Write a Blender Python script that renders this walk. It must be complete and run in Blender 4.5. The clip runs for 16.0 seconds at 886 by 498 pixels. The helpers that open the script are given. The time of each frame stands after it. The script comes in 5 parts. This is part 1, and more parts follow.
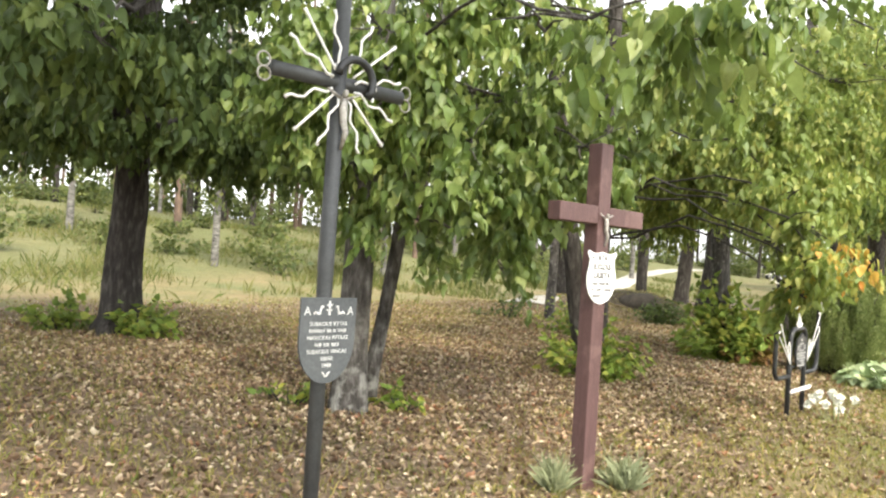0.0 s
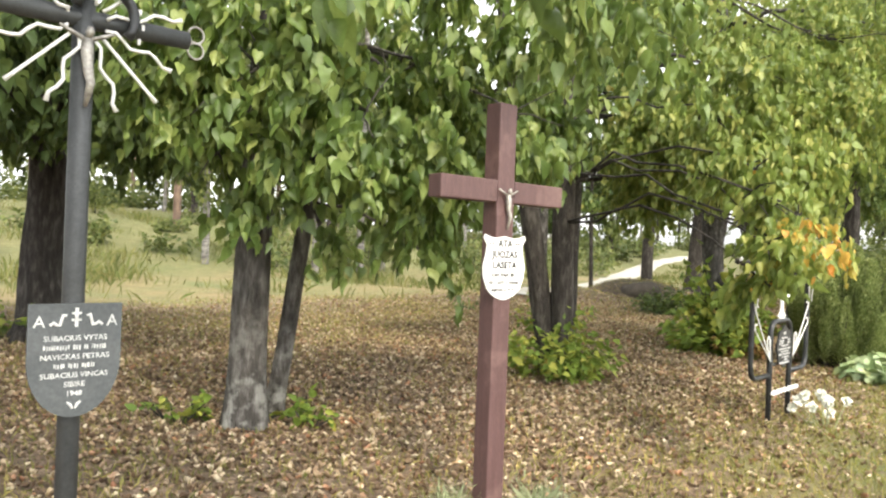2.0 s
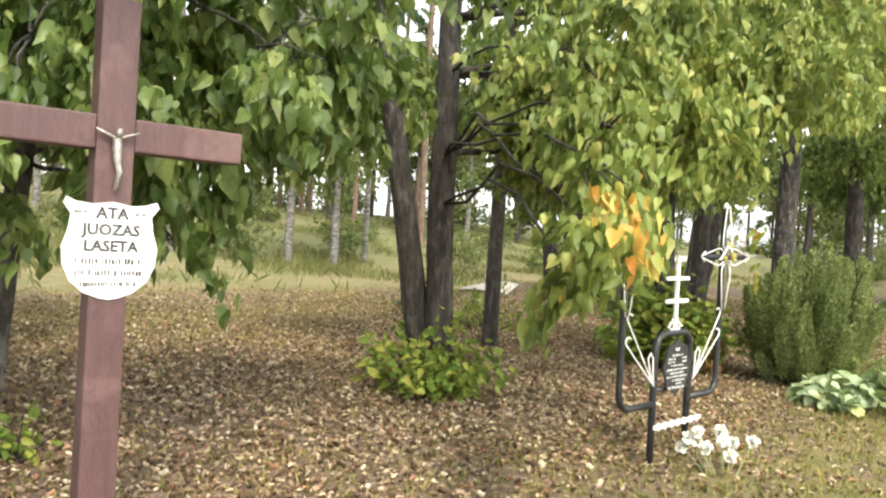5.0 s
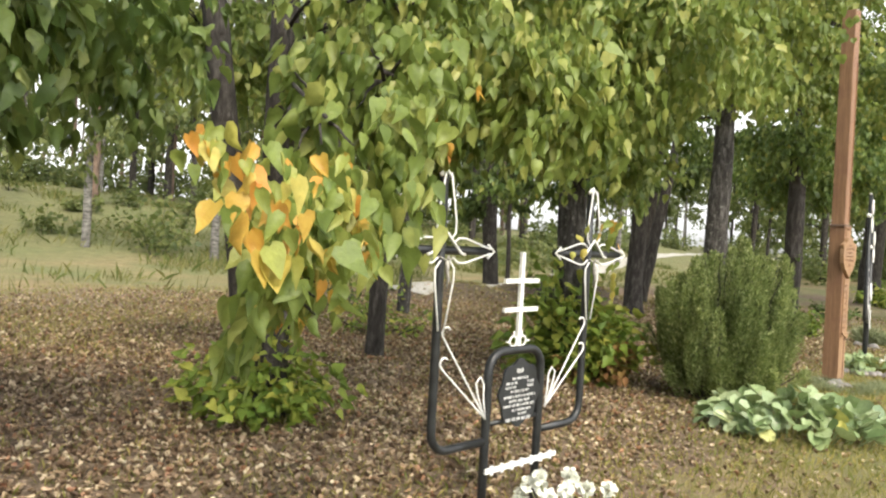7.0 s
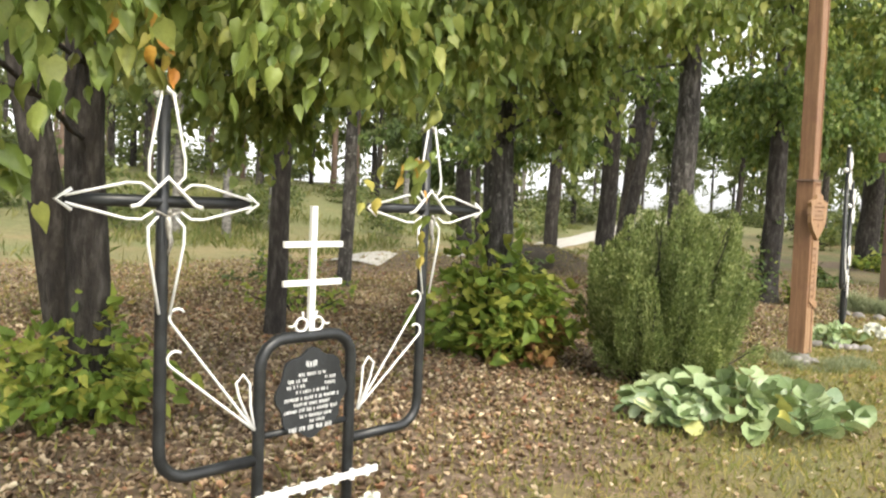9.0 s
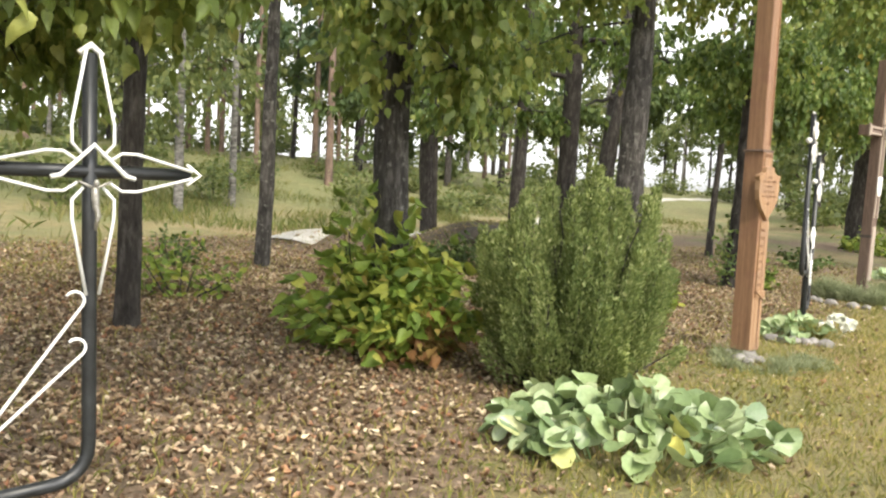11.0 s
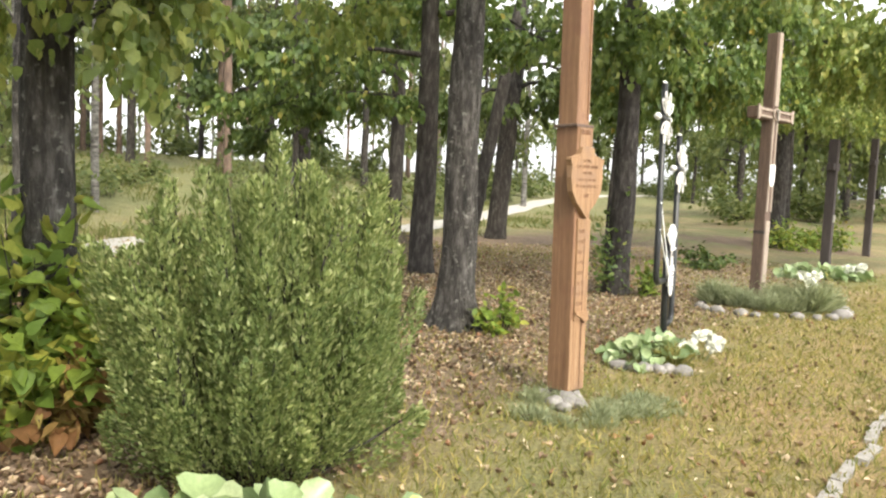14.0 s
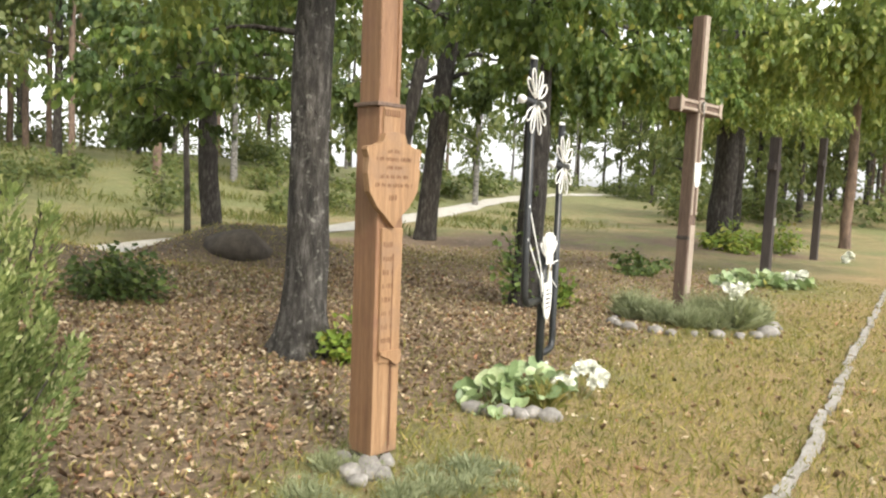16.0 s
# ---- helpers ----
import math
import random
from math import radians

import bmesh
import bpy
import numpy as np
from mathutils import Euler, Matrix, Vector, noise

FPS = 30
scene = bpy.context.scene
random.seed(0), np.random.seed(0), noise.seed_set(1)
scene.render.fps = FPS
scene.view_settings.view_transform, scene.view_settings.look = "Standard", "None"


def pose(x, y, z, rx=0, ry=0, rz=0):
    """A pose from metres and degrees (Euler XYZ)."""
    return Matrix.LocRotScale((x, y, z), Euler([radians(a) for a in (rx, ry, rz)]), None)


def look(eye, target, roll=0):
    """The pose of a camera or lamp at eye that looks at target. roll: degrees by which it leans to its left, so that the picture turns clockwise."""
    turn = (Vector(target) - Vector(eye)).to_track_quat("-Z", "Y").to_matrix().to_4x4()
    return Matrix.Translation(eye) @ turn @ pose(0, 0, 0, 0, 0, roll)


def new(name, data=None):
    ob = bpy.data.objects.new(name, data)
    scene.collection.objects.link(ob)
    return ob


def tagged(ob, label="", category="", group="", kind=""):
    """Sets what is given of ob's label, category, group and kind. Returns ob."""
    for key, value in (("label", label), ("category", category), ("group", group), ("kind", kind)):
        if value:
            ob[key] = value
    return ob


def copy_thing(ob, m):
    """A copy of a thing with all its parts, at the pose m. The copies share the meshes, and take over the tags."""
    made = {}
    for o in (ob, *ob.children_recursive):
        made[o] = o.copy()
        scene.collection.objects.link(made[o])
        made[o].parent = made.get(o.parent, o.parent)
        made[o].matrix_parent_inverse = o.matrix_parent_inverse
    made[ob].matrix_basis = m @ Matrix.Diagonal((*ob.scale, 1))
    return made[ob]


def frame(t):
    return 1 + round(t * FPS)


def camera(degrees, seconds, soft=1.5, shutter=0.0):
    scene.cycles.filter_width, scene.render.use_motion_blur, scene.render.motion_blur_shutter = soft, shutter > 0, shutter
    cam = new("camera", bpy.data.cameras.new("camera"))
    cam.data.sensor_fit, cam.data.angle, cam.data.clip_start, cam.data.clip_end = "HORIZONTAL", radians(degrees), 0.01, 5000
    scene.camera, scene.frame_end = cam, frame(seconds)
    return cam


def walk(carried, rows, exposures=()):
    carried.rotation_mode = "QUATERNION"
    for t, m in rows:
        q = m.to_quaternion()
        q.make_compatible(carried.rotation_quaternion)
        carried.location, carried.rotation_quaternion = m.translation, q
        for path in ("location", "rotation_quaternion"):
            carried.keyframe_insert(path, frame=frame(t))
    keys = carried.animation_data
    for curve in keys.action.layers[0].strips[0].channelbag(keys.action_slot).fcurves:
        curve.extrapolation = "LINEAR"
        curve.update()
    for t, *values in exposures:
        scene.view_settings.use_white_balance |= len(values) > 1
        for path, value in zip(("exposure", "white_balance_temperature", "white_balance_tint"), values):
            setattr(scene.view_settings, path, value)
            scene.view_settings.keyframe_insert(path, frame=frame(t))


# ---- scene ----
cam = camera(61.3, 16.0, soft=2.2)
PATH = [
    (0, (0.038, -0.964, 1.361), (0.397, 1.003, 1.382), 3.81),
    (0.5, (0.325, -0.686, 1.339), (0.740, 1.271, 1.362), 5.32),
    (1, (0.572, -0.516, 1.351), (1.036, 1.430, 1.364), 2.88),
    (1.5, (0.867, -0.359, 1.386), (1.212, 1.611, 1.403), 3.26),
    (2, (1.084, -0.195, 1.385), (1.382, 1.783, 1.383), 2.40),
    (2.5, (1.347, 0.025, 1.380), (1.627, 2.006, 1.377), 2.60),
    (3, (1.676, 0.165, 1.377), (2.043, 2.131, 1.387), 1.51),
    (3.2, (1.871, 0.209, 1.342), (2.214, 2.179, 1.370), 1.26),
    (5.3, (3.122, 1.178, 1.438), (3.323, 3.167, 1.400), 3.33),
    (5.5, (3.225, 1.238, 1.459), (3.417, 3.228, 1.412), 3.02),
    (6, (3.507, 1.528, 1.455), (3.732, 3.515, 1.398), 3.44),
    (6.5, (3.828, 1.802, 1.468), (4.176, 3.771, 1.438), 3.48),
    (7, (4.142, 2.076, 1.431), (4.439, 4.054, 1.408), 3.83),
    (7.5, (4.389, 2.346, 1.408), (4.666, 4.326, 1.379), 4.15),
    (8, (4.683, 2.566, 1.399), (5.070, 4.528, 1.383), 3.84),
    (8.2, (4.812, 2.619, 1.391), (5.191, 4.582, 1.363), 3.41),
    (10.3, (6.058, 3.589, 1.431), (6.194, 5.577, 1.253), 3.52),
    (10.5, (6.183, 3.640, 1.416), (6.321, 5.628, 1.247), 2.99),
    (11, (6.508, 3.932, 1.424), (6.791, 5.905, 1.260), 3.46),
    (11.5, (6.746, 4.164, 1.418), (7.101, 6.126, 1.266), 2.66),
    (12, (7.069, 4.344, 1.463), (7.375, 6.315, 1.306), 2.46),
    (12.5, (7.322, 4.522, 1.455), (7.687, 6.481, 1.283), 2.81),
    (13, (7.691, 4.805, 1.487), (8.160, 6.741, 1.308), 3.16),
    (13.5, (8.071, 5.198, 1.455), (8.533, 7.137, 1.295), 2.76),
    (14, (8.420, 5.523, 1.447), (8.842, 7.472, 1.292), 2.44),
    (14.5, (8.743, 5.866, 1.487), (9.196, 7.807, 1.328), 1.92),
    (15, (9.173, 6.123, 1.483), (9.643, 8.060, 1.324), 0.67),
    (15.5, (9.482, 6.308, 1.504), (9.948, 8.247, 1.343), 1.27),
    (16, (9.790, 6.575, 1.513), (10.293, 8.504, 1.355), 2.94),
]
walk(cam, [(t, look(eye, target, roll)) for t, eye, target, roll in PATH],
     [(0, 0.78), (3, 0.72), (5.5, 0.6), (7, 0.34), (8, 0.44), (10.5, 0.44), (12, 0.68), (14, 0.6), (16, 0.38)])

# ---- light ----
world = bpy.data.worlds.new("sky")
scene.world = world
world.use_nodes = True
wn, wl = world.node_tree.nodes, world.node_tree.links
sky = wn.new("ShaderNodeTexSky")
sky.sky_type, sky.sun_disc = "NISHITA", False
sky.sun_elevation, sky.sun_rotation = radians(48), radians(150)
sky.air_density, sky.dust_density, sky.ozone_density = 1.0, 2.0, 1.0
pale = wn.new("ShaderNodeHueSaturation")
pale.inputs["Saturation"].default_value, pale.inputs["Value"].default_value = 0.05, 2.0
wl.new(sky.outputs["Color"], pale.inputs["Color"])
wl.new(pale.outputs["Color"], wn["Background"].inputs["Color"])
wn["Background"].inputs["Strength"].default_value = 0.15
sun = new("sun", bpy.data.lights.new("sun", "SUN"))
sun.data.energy, sun.data.angle, sun.data.color = 2.6, radians(10), (1.0, 0.9, 0.7)
sun.matrix_world = look((9, -16, 24), (5, 6, 0))


# ---- terrain ----
def smooth(a, b, x):
    t = min(1.0, max(0.0, (x - a) / (b - a)))
    return t * t * (3 - 2 * t)


def ground_z(x, y):
    v = -0.64 * (x - 2.1) + 0.77 * (y - 3.9)
    h = -0.06 + 0.22 * smooth(0.5, 7, v) + 2.9 * smooth(13, 44, v) + 1.2 * smooth(44, 120, v)
    h -= 0.12 * math.exp(-((x - 2) ** 2 + (y - 3.6) ** 2) / 4)
    h += 0.58 * math.exp(-((((x - 9.85) / 1.5) ** 2 + ((y - 20.3) / 1.1) ** 2) ** 1.5))
    h += 0.42 * math.exp(-((x - 6.8) / 1.6) ** 2 - ((y - 17.6) / 0.9) ** 2)
    h += 0.04 * math.sin(0.7 * x + 1) * math.sin(0.9 * y) * smooth(1, 6, v)
    h += 2.6 * smooth(30, 48, x * 0.35 + y * 0.75) * math.exp(-((x - 62) / 22) ** 2 - ((y - 52) / 16) ** 2)
    return h


# ---- materials ----
def material(name, rough=0.8, metal=0.0):
    m = bpy.data.materials.new(name)
    m.use_nodes = True
    b = m.node_tree.nodes["Principled BSDF"]
    b.inputs["Roughness"].default_value, b.inputs["Metallic"].default_value = rough, metal
    return m, m.node_tree.nodes, m.node_tree.links, b


def noise_tex(n, l, scale, detail=6, stretch=None, rough=0.6, space="Object"):
    co = n.new("ShaderNodeTexCoord")
    out = co.outputs[space]
    if stretch:
        mp = n.new("ShaderNodeMapping")
        mp.inputs["Scale"].default_value = stretch
        l.new(out, mp.inputs["Vector"])
        out = mp.outputs["Vector"]
    t = n.new("ShaderNodeTexNoise")
    t.inputs["Scale"].default_value, t.inputs["Detail"].default_value, t.inputs["Roughness"].default_value = scale, detail, rough
    l.new(out, t.inputs["Vector"])
    return t.outputs["Fac"]


def ramp(n, l, fac, stops):
    r = n.new("ShaderNodeValToRGB")
    while len(r.color_ramp.elements) < len(stops):
        r.color_ramp.elements.new(0.5)
    for e, (p, c) in zip(r.color_ramp.elements, stops):
        e.position, e.color = p, (*c, 1)
    l.new(fac, r.inputs["Fac"])
    return r.outputs["Color"]


def mix(n, l, fac, a, b, mode="MIX"):
    x = n.new("ShaderNodeMix")
    x.data_type, x.blend_type = "RGBA", mode
    if isinstance(fac, float):
        x.inputs["Factor"].default_value = fac
    else:
        l.new(fac, x.inputs["Factor"])
    for sock, val in ((x.inputs["A"], a), (x.inputs["B"], b)):
        if isinstance(val, tuple):
            sock.default_value = (*val, 1)
        else:
            l.new(val, sock)
    return x.outputs["Result"]


def bump(n, l, b, height, strength, dist=0.02):
    u = n.new("ShaderNodeBump")
    u.inputs["Strength"].default_value, u.inputs["Distance"].default_value = strength, dist
    l.new(height, u.inputs["Height"])
    l.new(u.outputs["Normal"], b.inputs["Normal"])


def surface(name, stops, scale=8, rough=0.8, metal=0.0, stretch=None, bumps=0.3, dist=0.01, fine=60, dirt=None, patch=3.0, start=0.52, low=None):
    m, n, l, b = material(name, rough, metal)
    c = ramp(n, l, noise_tex(n, l, scale, 8, stretch), stops)
    f = noise_tex(n, l, fine, 4, stretch)
    c = mix(n, l, 0.35, c, ramp(n, l, f, [(0.3, (0.25, 0.25, 0.25)), (0.7, (0.8, 0.8, 0.8))]), "OVERLAY")
    if dirt:
        spots = ramp(n, l, noise_tex(n, l, patch, 8), [(start, (0, 0, 0)), (start + 0.14, (1, 1, 1))])
        if low:
            co, sep = n.new("ShaderNodeTexCoord"), n.new("ShaderNodeSeparateXYZ")
            l.new(co.outputs["Object"], sep.inputs["Vector"])
            fade = n.new("ShaderNodeMapRange")
            fade.inputs["From Min"].default_value, fade.inputs["From Max"].default_value = low
            fade.inputs["To Min"].default_value, fade.inputs["To Max"].default_value = 1.0, 0.08
            l.new(sep.outputs["Z"], fade.inputs["Value"])
            spots = mix(n, l, 1.0, spots, fade.outputs["Result"], "MULTIPLY")
        c = mix(n, l, spots, c, dirt)
    l.new(c, b.inputs["Base Color"])
    bump(n, l, b, f, bumps, dist)
    return m


def leaf_material(name, stops, translucent=0.35, rough=0.5, gloss=0.32, relief=0.35):
    m, n, l, b = material(name, rough)
    b.inputs["Specular IOR Level"].default_value = gloss
    g = n.new("ShaderNodeNewGeometry")
    c = ramp(n, l, g.outputs["Random Per Island"], stops)
    big = noise_tex(n, l, 0.9, 3)
    c = mix(n, l, 0.5, c, ramp(n, l, big, [(0.3, (0.32, 0.36, 0.3)), (0.7, (0.68, 0.66, 0.5))]), "OVERLAY")
    spots = noise_tex(n, l, 32, 3, None, 0.7)
    c = mix(n, l, 0.4, c, ramp(n, l, spots, [(0.32, (0.28, 0.3, 0.26)), (0.68, (0.74, 0.72, 0.7))]), "OVERLAY")
    l.new(c, b.inputs["Base Color"])
    bump(n, l, b, spots, relief, 0.02)
    tr = n.new("ShaderNodeBsdfTranslucent")
    l.new(mix(n, l, 0.6, c, (0.27, 0.34, 0.08)), tr.inputs["Color"])
    ms = n.new("ShaderNodeMixShader")
    ms.inputs["Fac"].default_value = translucent
    l.new(b.outputs["BSDF"], ms.inputs[1])
    l.new(tr.outputs["BSDF"], ms.inputs[2])
    l.new(ms.outputs["Shader"], n["Material Output"].inputs["Surface"])
    return m


LINDEN_GREEN = leaf_material("green_linden_leaf", [(0.0, (0.06, 0.105, 0.028)), (0.45, (0.14, 0.21, 0.06)), (0.85, (0.26, 0.33, 0.11)), (1.0, (0.38, 0.43, 0.17))], 0.42, 0.36, 0.5)
LINDEN = leaf_material("linden_leaf", [(0.0, (0.045, 0.09, 0.024)), (0.5, (0.115, 0.193, 0.055)), (0.86, (0.265, 0.345, 0.115)), (0.985, (0.4, 0.41, 0.12)), (1.0, (0.52, 0.38, 0.08))], 0.46, 0.38, 0.5)
# Darker copy of the linden leaf: shade under dense crowns is in its colour.
LINDEN_SHADED = leaf_material("shaded_linden_leaf", [(0.0, (0.032, 0.054, 0.018)), (0.6, (0.062, 0.096, 0.029)), (1.0, (0.115, 0.15, 0.042))], 0.18, 0.5, 0.25)
LINDEN_YELLOW = leaf_material("turning_leaf", [(0.0, (0.16, 0.23, 0.06)), (0.35, (0.32, 0.35, 0.09)), (0.6, (0.56, 0.45, 0.12)), (0.8, (0.66, 0.38, 0.08)), (1.0, (0.66, 0.26, 0.06))], 0.4, 0.45, 0.45)
MAPLE = leaf_material("light_leaf", [(0.0, (0.12, 0.175, 0.045)), (0.6, (0.23, 0.295, 0.08)), (1.0, (0.42, 0.42, 0.14))], 0.45, 0.4, 0.45)
FAR_LEAF = leaf_material("far_leaf", [(0.0, (0.06, 0.085, 0.035)), (0.6, (0.12, 0.145, 0.055)), (1.0, (0.2, 0.21, 0.08))], 0.35)
PINE = leaf_material("pine_needles", [(0.0, (0.03, 0.06, 0.03)), (1.0, (0.08, 0.12, 0.055))], 0.2)
SHOOT = leaf_material("shoot_leaf", [(0.0, (0.10, 0.17, 0.03)), (0.6, (0.2, 0.27, 0.05)), (0.85, (0.33, 0.35, 0.07)), (0.97, (0.36, 0.35, 0.08)), (1.0, (0.32, 0.22, 0.07))], 0.35)
JUNIPER = leaf_material("juniper_needles", [(0.0, (0.1, 0.145, 0.055)), (0.45, (0.19, 0.24, 0.09)), (0.8, (0.33, 0.37, 0.16)), (1.0, (0.52, 0.54, 0.31))], 0.3, 0.6)
BERGENIA = leaf_material("bergenia_leaf", [(0.0, (0.15, 0.22, 0.11)), (0.5, (0.28, 0.36, 0.2)), (0.93, (0.46, 0.53, 0.36)), (1.0, (0.55, 0.5, 0.16))], 0.18, 0.32, 0.55, 0.15)
LAVENDER = leaf_material("grey_green_stalks", [(0.0, (0.2, 0.225, 0.14)), (1.0, (0.4, 0.42, 0.29))], 0.2, 0.8)
BROWN_LEAF = leaf_material("browned_leaf", [(0.0, (0.13, 0.06, 0.03)), (0.5, (0.24, 0.12, 0.055)), (1.0, (0.28, 0.22, 0.07))], 0.25, 0.7)
GRASS = leaf_material("dry_grass", [(0.0, (0.12, 0.15, 0.035)), (0.45, (0.24, 0.22, 0.07)), (1.0, (0.42, 0.33, 0.14))], 0.2, 0.8)
MEADOW = leaf_material("meadow_grass_blade", [(0.0, (0.085, 0.11, 0.035)), (0.5, (0.14, 0.15, 0.055)), (1.0, (0.22, 0.2, 0.09))], 0.2, 0.9)
LITTER = leaf_material("fallen_leaf", [(0.0, (0.1, 0.055, 0.038)), (0.35, (0.22, 0.145, 0.105)), (0.65, (0.42, 0.3, 0.22)), (0.9, (0.7, 0.59, 0.48)), (0.94, (0.44, 0.25, 0.17)), (1.0, (0.32, 0.15, 0.1))], 0.05, 0.6, 0.45)
PETAL = surface("petal", [(0.2, (0.72, 0.74, 0.62)), (0.8, (0.85, 0.85, 0.8))], 20, 0.7)
BARK = surface("bark", [(0.3, (0.014, 0.012, 0.01)), (0.5, (0.04, 0.034, 0.029)), (0.72, (0.11, 0.1, 0.09))], 16, 0.95, 0, (1, 1, 0.3), 1.0, 0.05, 34)
BARK_PALE = surface("lichen_bark", [(0.3, (0.014, 0.013, 0.011)), (0.5, (0.05, 0.045, 0.04)), (0.7, (0.15, 0.14, 0.128))], 15, 0.95, 0, (1, 1, 0.3), 1.0, 0.05, 34, (0.27, 0.265, 0.235), 16.0, 0.58)
BARK_LICHEN = surface("pale_lichen_bark", [(0.3, (0.02, 0.018, 0.015)), (0.5, (0.07, 0.063, 0.055)), (0.7, (0.19, 0.18, 0.165))], 15, 0.95, 0, (1, 1, 0.3), 1.0, 0.05, 34, (0.28, 0.275, 0.25), 8.0, 0.47, (0.1, 0.95))
BIRCH = surface("birch_bark", [(0.35, (0.06, 0.055, 0.05)), (0.55, (0.2, 0.19, 0.175)), (0.8, (0.4, 0.385, 0.36))], 5, 0.9, 0, (1, 1, 2.5), 0.4)
PINE_BARK = surface("pine_bark", [(0.3, (0.07, 0.05, 0.04)), (0.7, (0.22, 0.15, 0.11))], 6, 0.95, 0, (1, 1, 0.4), 0.6)
METAL_GREY = surface("grey_painted_pipe", [(0.3, (0.035, 0.038, 0.04)), (0.7, (0.06, 0.064, 0.066))], 14, 0.5, 0.1, None, 0.12, 0.003, 90)
METAL_BLACK = surface("black_painted_pipe", [(0.3, (0.012, 0.013, 0.014)), (0.7, (0.03, 0.032, 0.034))], 14, 0.38, 0.1, None, 0.12, 0.003, 90)
WHITE = surface("white_paint", [(0.2, (0.68, 0.68, 0.66)), (0.7, (0.82, 0.82, 0.80))], 12, 0.55, 0, None, 0.15, 0.003, 70)
SILVER = surface("tarnished_metal", [(0.2, (0.17, 0.16, 0.145)), (0.7, (0.46, 0.44, 0.4))], 30, 0.45, 0.6)
PLATE_GREY = surface("grey_plate", [(0.3, (0.06, 0.068, 0.072)), (0.7, (0.10, 0.108, 0.112))], 6, 0.55, 0.1, None, 0.1, 0.002, 80)
PLATE_BLACK = surface("black_plate", [(0.3, (0.012, 0.014, 0.016)), (0.7, (0.035, 0.038, 0.042))], 6, 0.4, 0.0, None, 0.1, 0.002, 80)
BROWN_PAINT = surface("brown_painted_wood", [(0.25, (0.066, 0.032, 0.031)), (0.75, (0.11, 0.058, 0.055))], 5, 0.55, 0, (6, 6, 0.8), 0.35, 0.004, 40, (0.17, 0.10, 0.09))
OAK = surface("stained_oak", [(0.2, (0.145, 0.074, 0.04)), (0.55, (0.245, 0.135, 0.073)), (0.85, (0.34, 0.205, 0.122))], 4, 0.6, 0, (9, 9, 0.5), 0.5, 0.005, 30, (0.20, 0.10, 0.06))
OAK_FRONT = surface("golden_oak", [(0.2, (0.19, 0.105, 0.052)), (0.55, (0.32, 0.19, 0.1)), (0.85, (0.43, 0.285, 0.17))], 4, 0.65, 0, (9, 9, 0.5), 0.6, 0.005, 30, (0.24, 0.15, 0.095))
OAK_WORN = surface("worn_oak", [(0.2, (0.13, 0.065, 0.034)), (0.8, (0.2, 0.105, 0.055))], 6, 0.8)
DARK_ROCK = surface("dark_boulder", [(0.25, (0.03, 0.025, 0.02)), (0.75, (0.095, 0.08, 0.062))], 5, 0.95, 0, None, 0.7, 0.02, 30)
# Dark oak for the groove and cracks, and for the lip's painted shadow.
OAK_CUT_SHADOW = surface("cut_oak_and_lip_shadow", [(0.2, (0.07, 0.03, 0.015)), (0.8, (0.15, 0.07, 0.035))], 6, 0.8)
GREY_WOOD = surface("weathered_wood", [(0.25, (0.085, 0.056, 0.042)), (0.75, (0.18, 0.125, 0.098))], 5, 0.85, 0, (8, 8, 0.6), 0.5, 0.004, 40)
PALE_WOOD = surface("bleached_wood", [(0.25, (0.24, 0.19, 0.15)), (0.75, (0.42, 0.35, 0.29))], 5, 0.85, 0, (8, 8, 0.6), 0.5, 0.004, 40)
DARK_WOOD = surface("dark_wood", [(0.25, (0.03, 0.024, 0.022)), (0.75, (0.075, 0.06, 0.055))], 5, 0.8, 0, (8, 8, 0.6), 0.4)
STONE = surface("field_stone", [(0.25, (0.12, 0.115, 0.105)), (0.5, (0.23, 0.215, 0.2)), (0.75, (0.38, 0.36, 0.34))], 6, 0.9, 0, None, 0.6, 0.01, 40)
KERB = surface("worn_concrete", [(0.25, (0.18, 0.165, 0.145)), (0.75, (0.4, 0.38, 0.35))], 9, 0.9, 0, None, 0.6, 0.01, 50, (0.2, 0.15, 0.1))
GRAVEL = surface("pale_gravel", [(0.25, (0.36, 0.34, 0.3)), (0.75, (0.5, 0.48, 0.44))], 3, 0.95, 0, None, 0.5, 0.02, 30)
LETTER = surface("white_letter", [(0.25, (0.36, 0.37, 0.37)), (0.7, (0.72, 0.72, 0.7))], 45, 0.65)
INK = surface("dark_letter", [(0.2, (0.03, 0.03, 0.03)), (0.7, (0.07, 0.07, 0.07))], 20, 0.6)


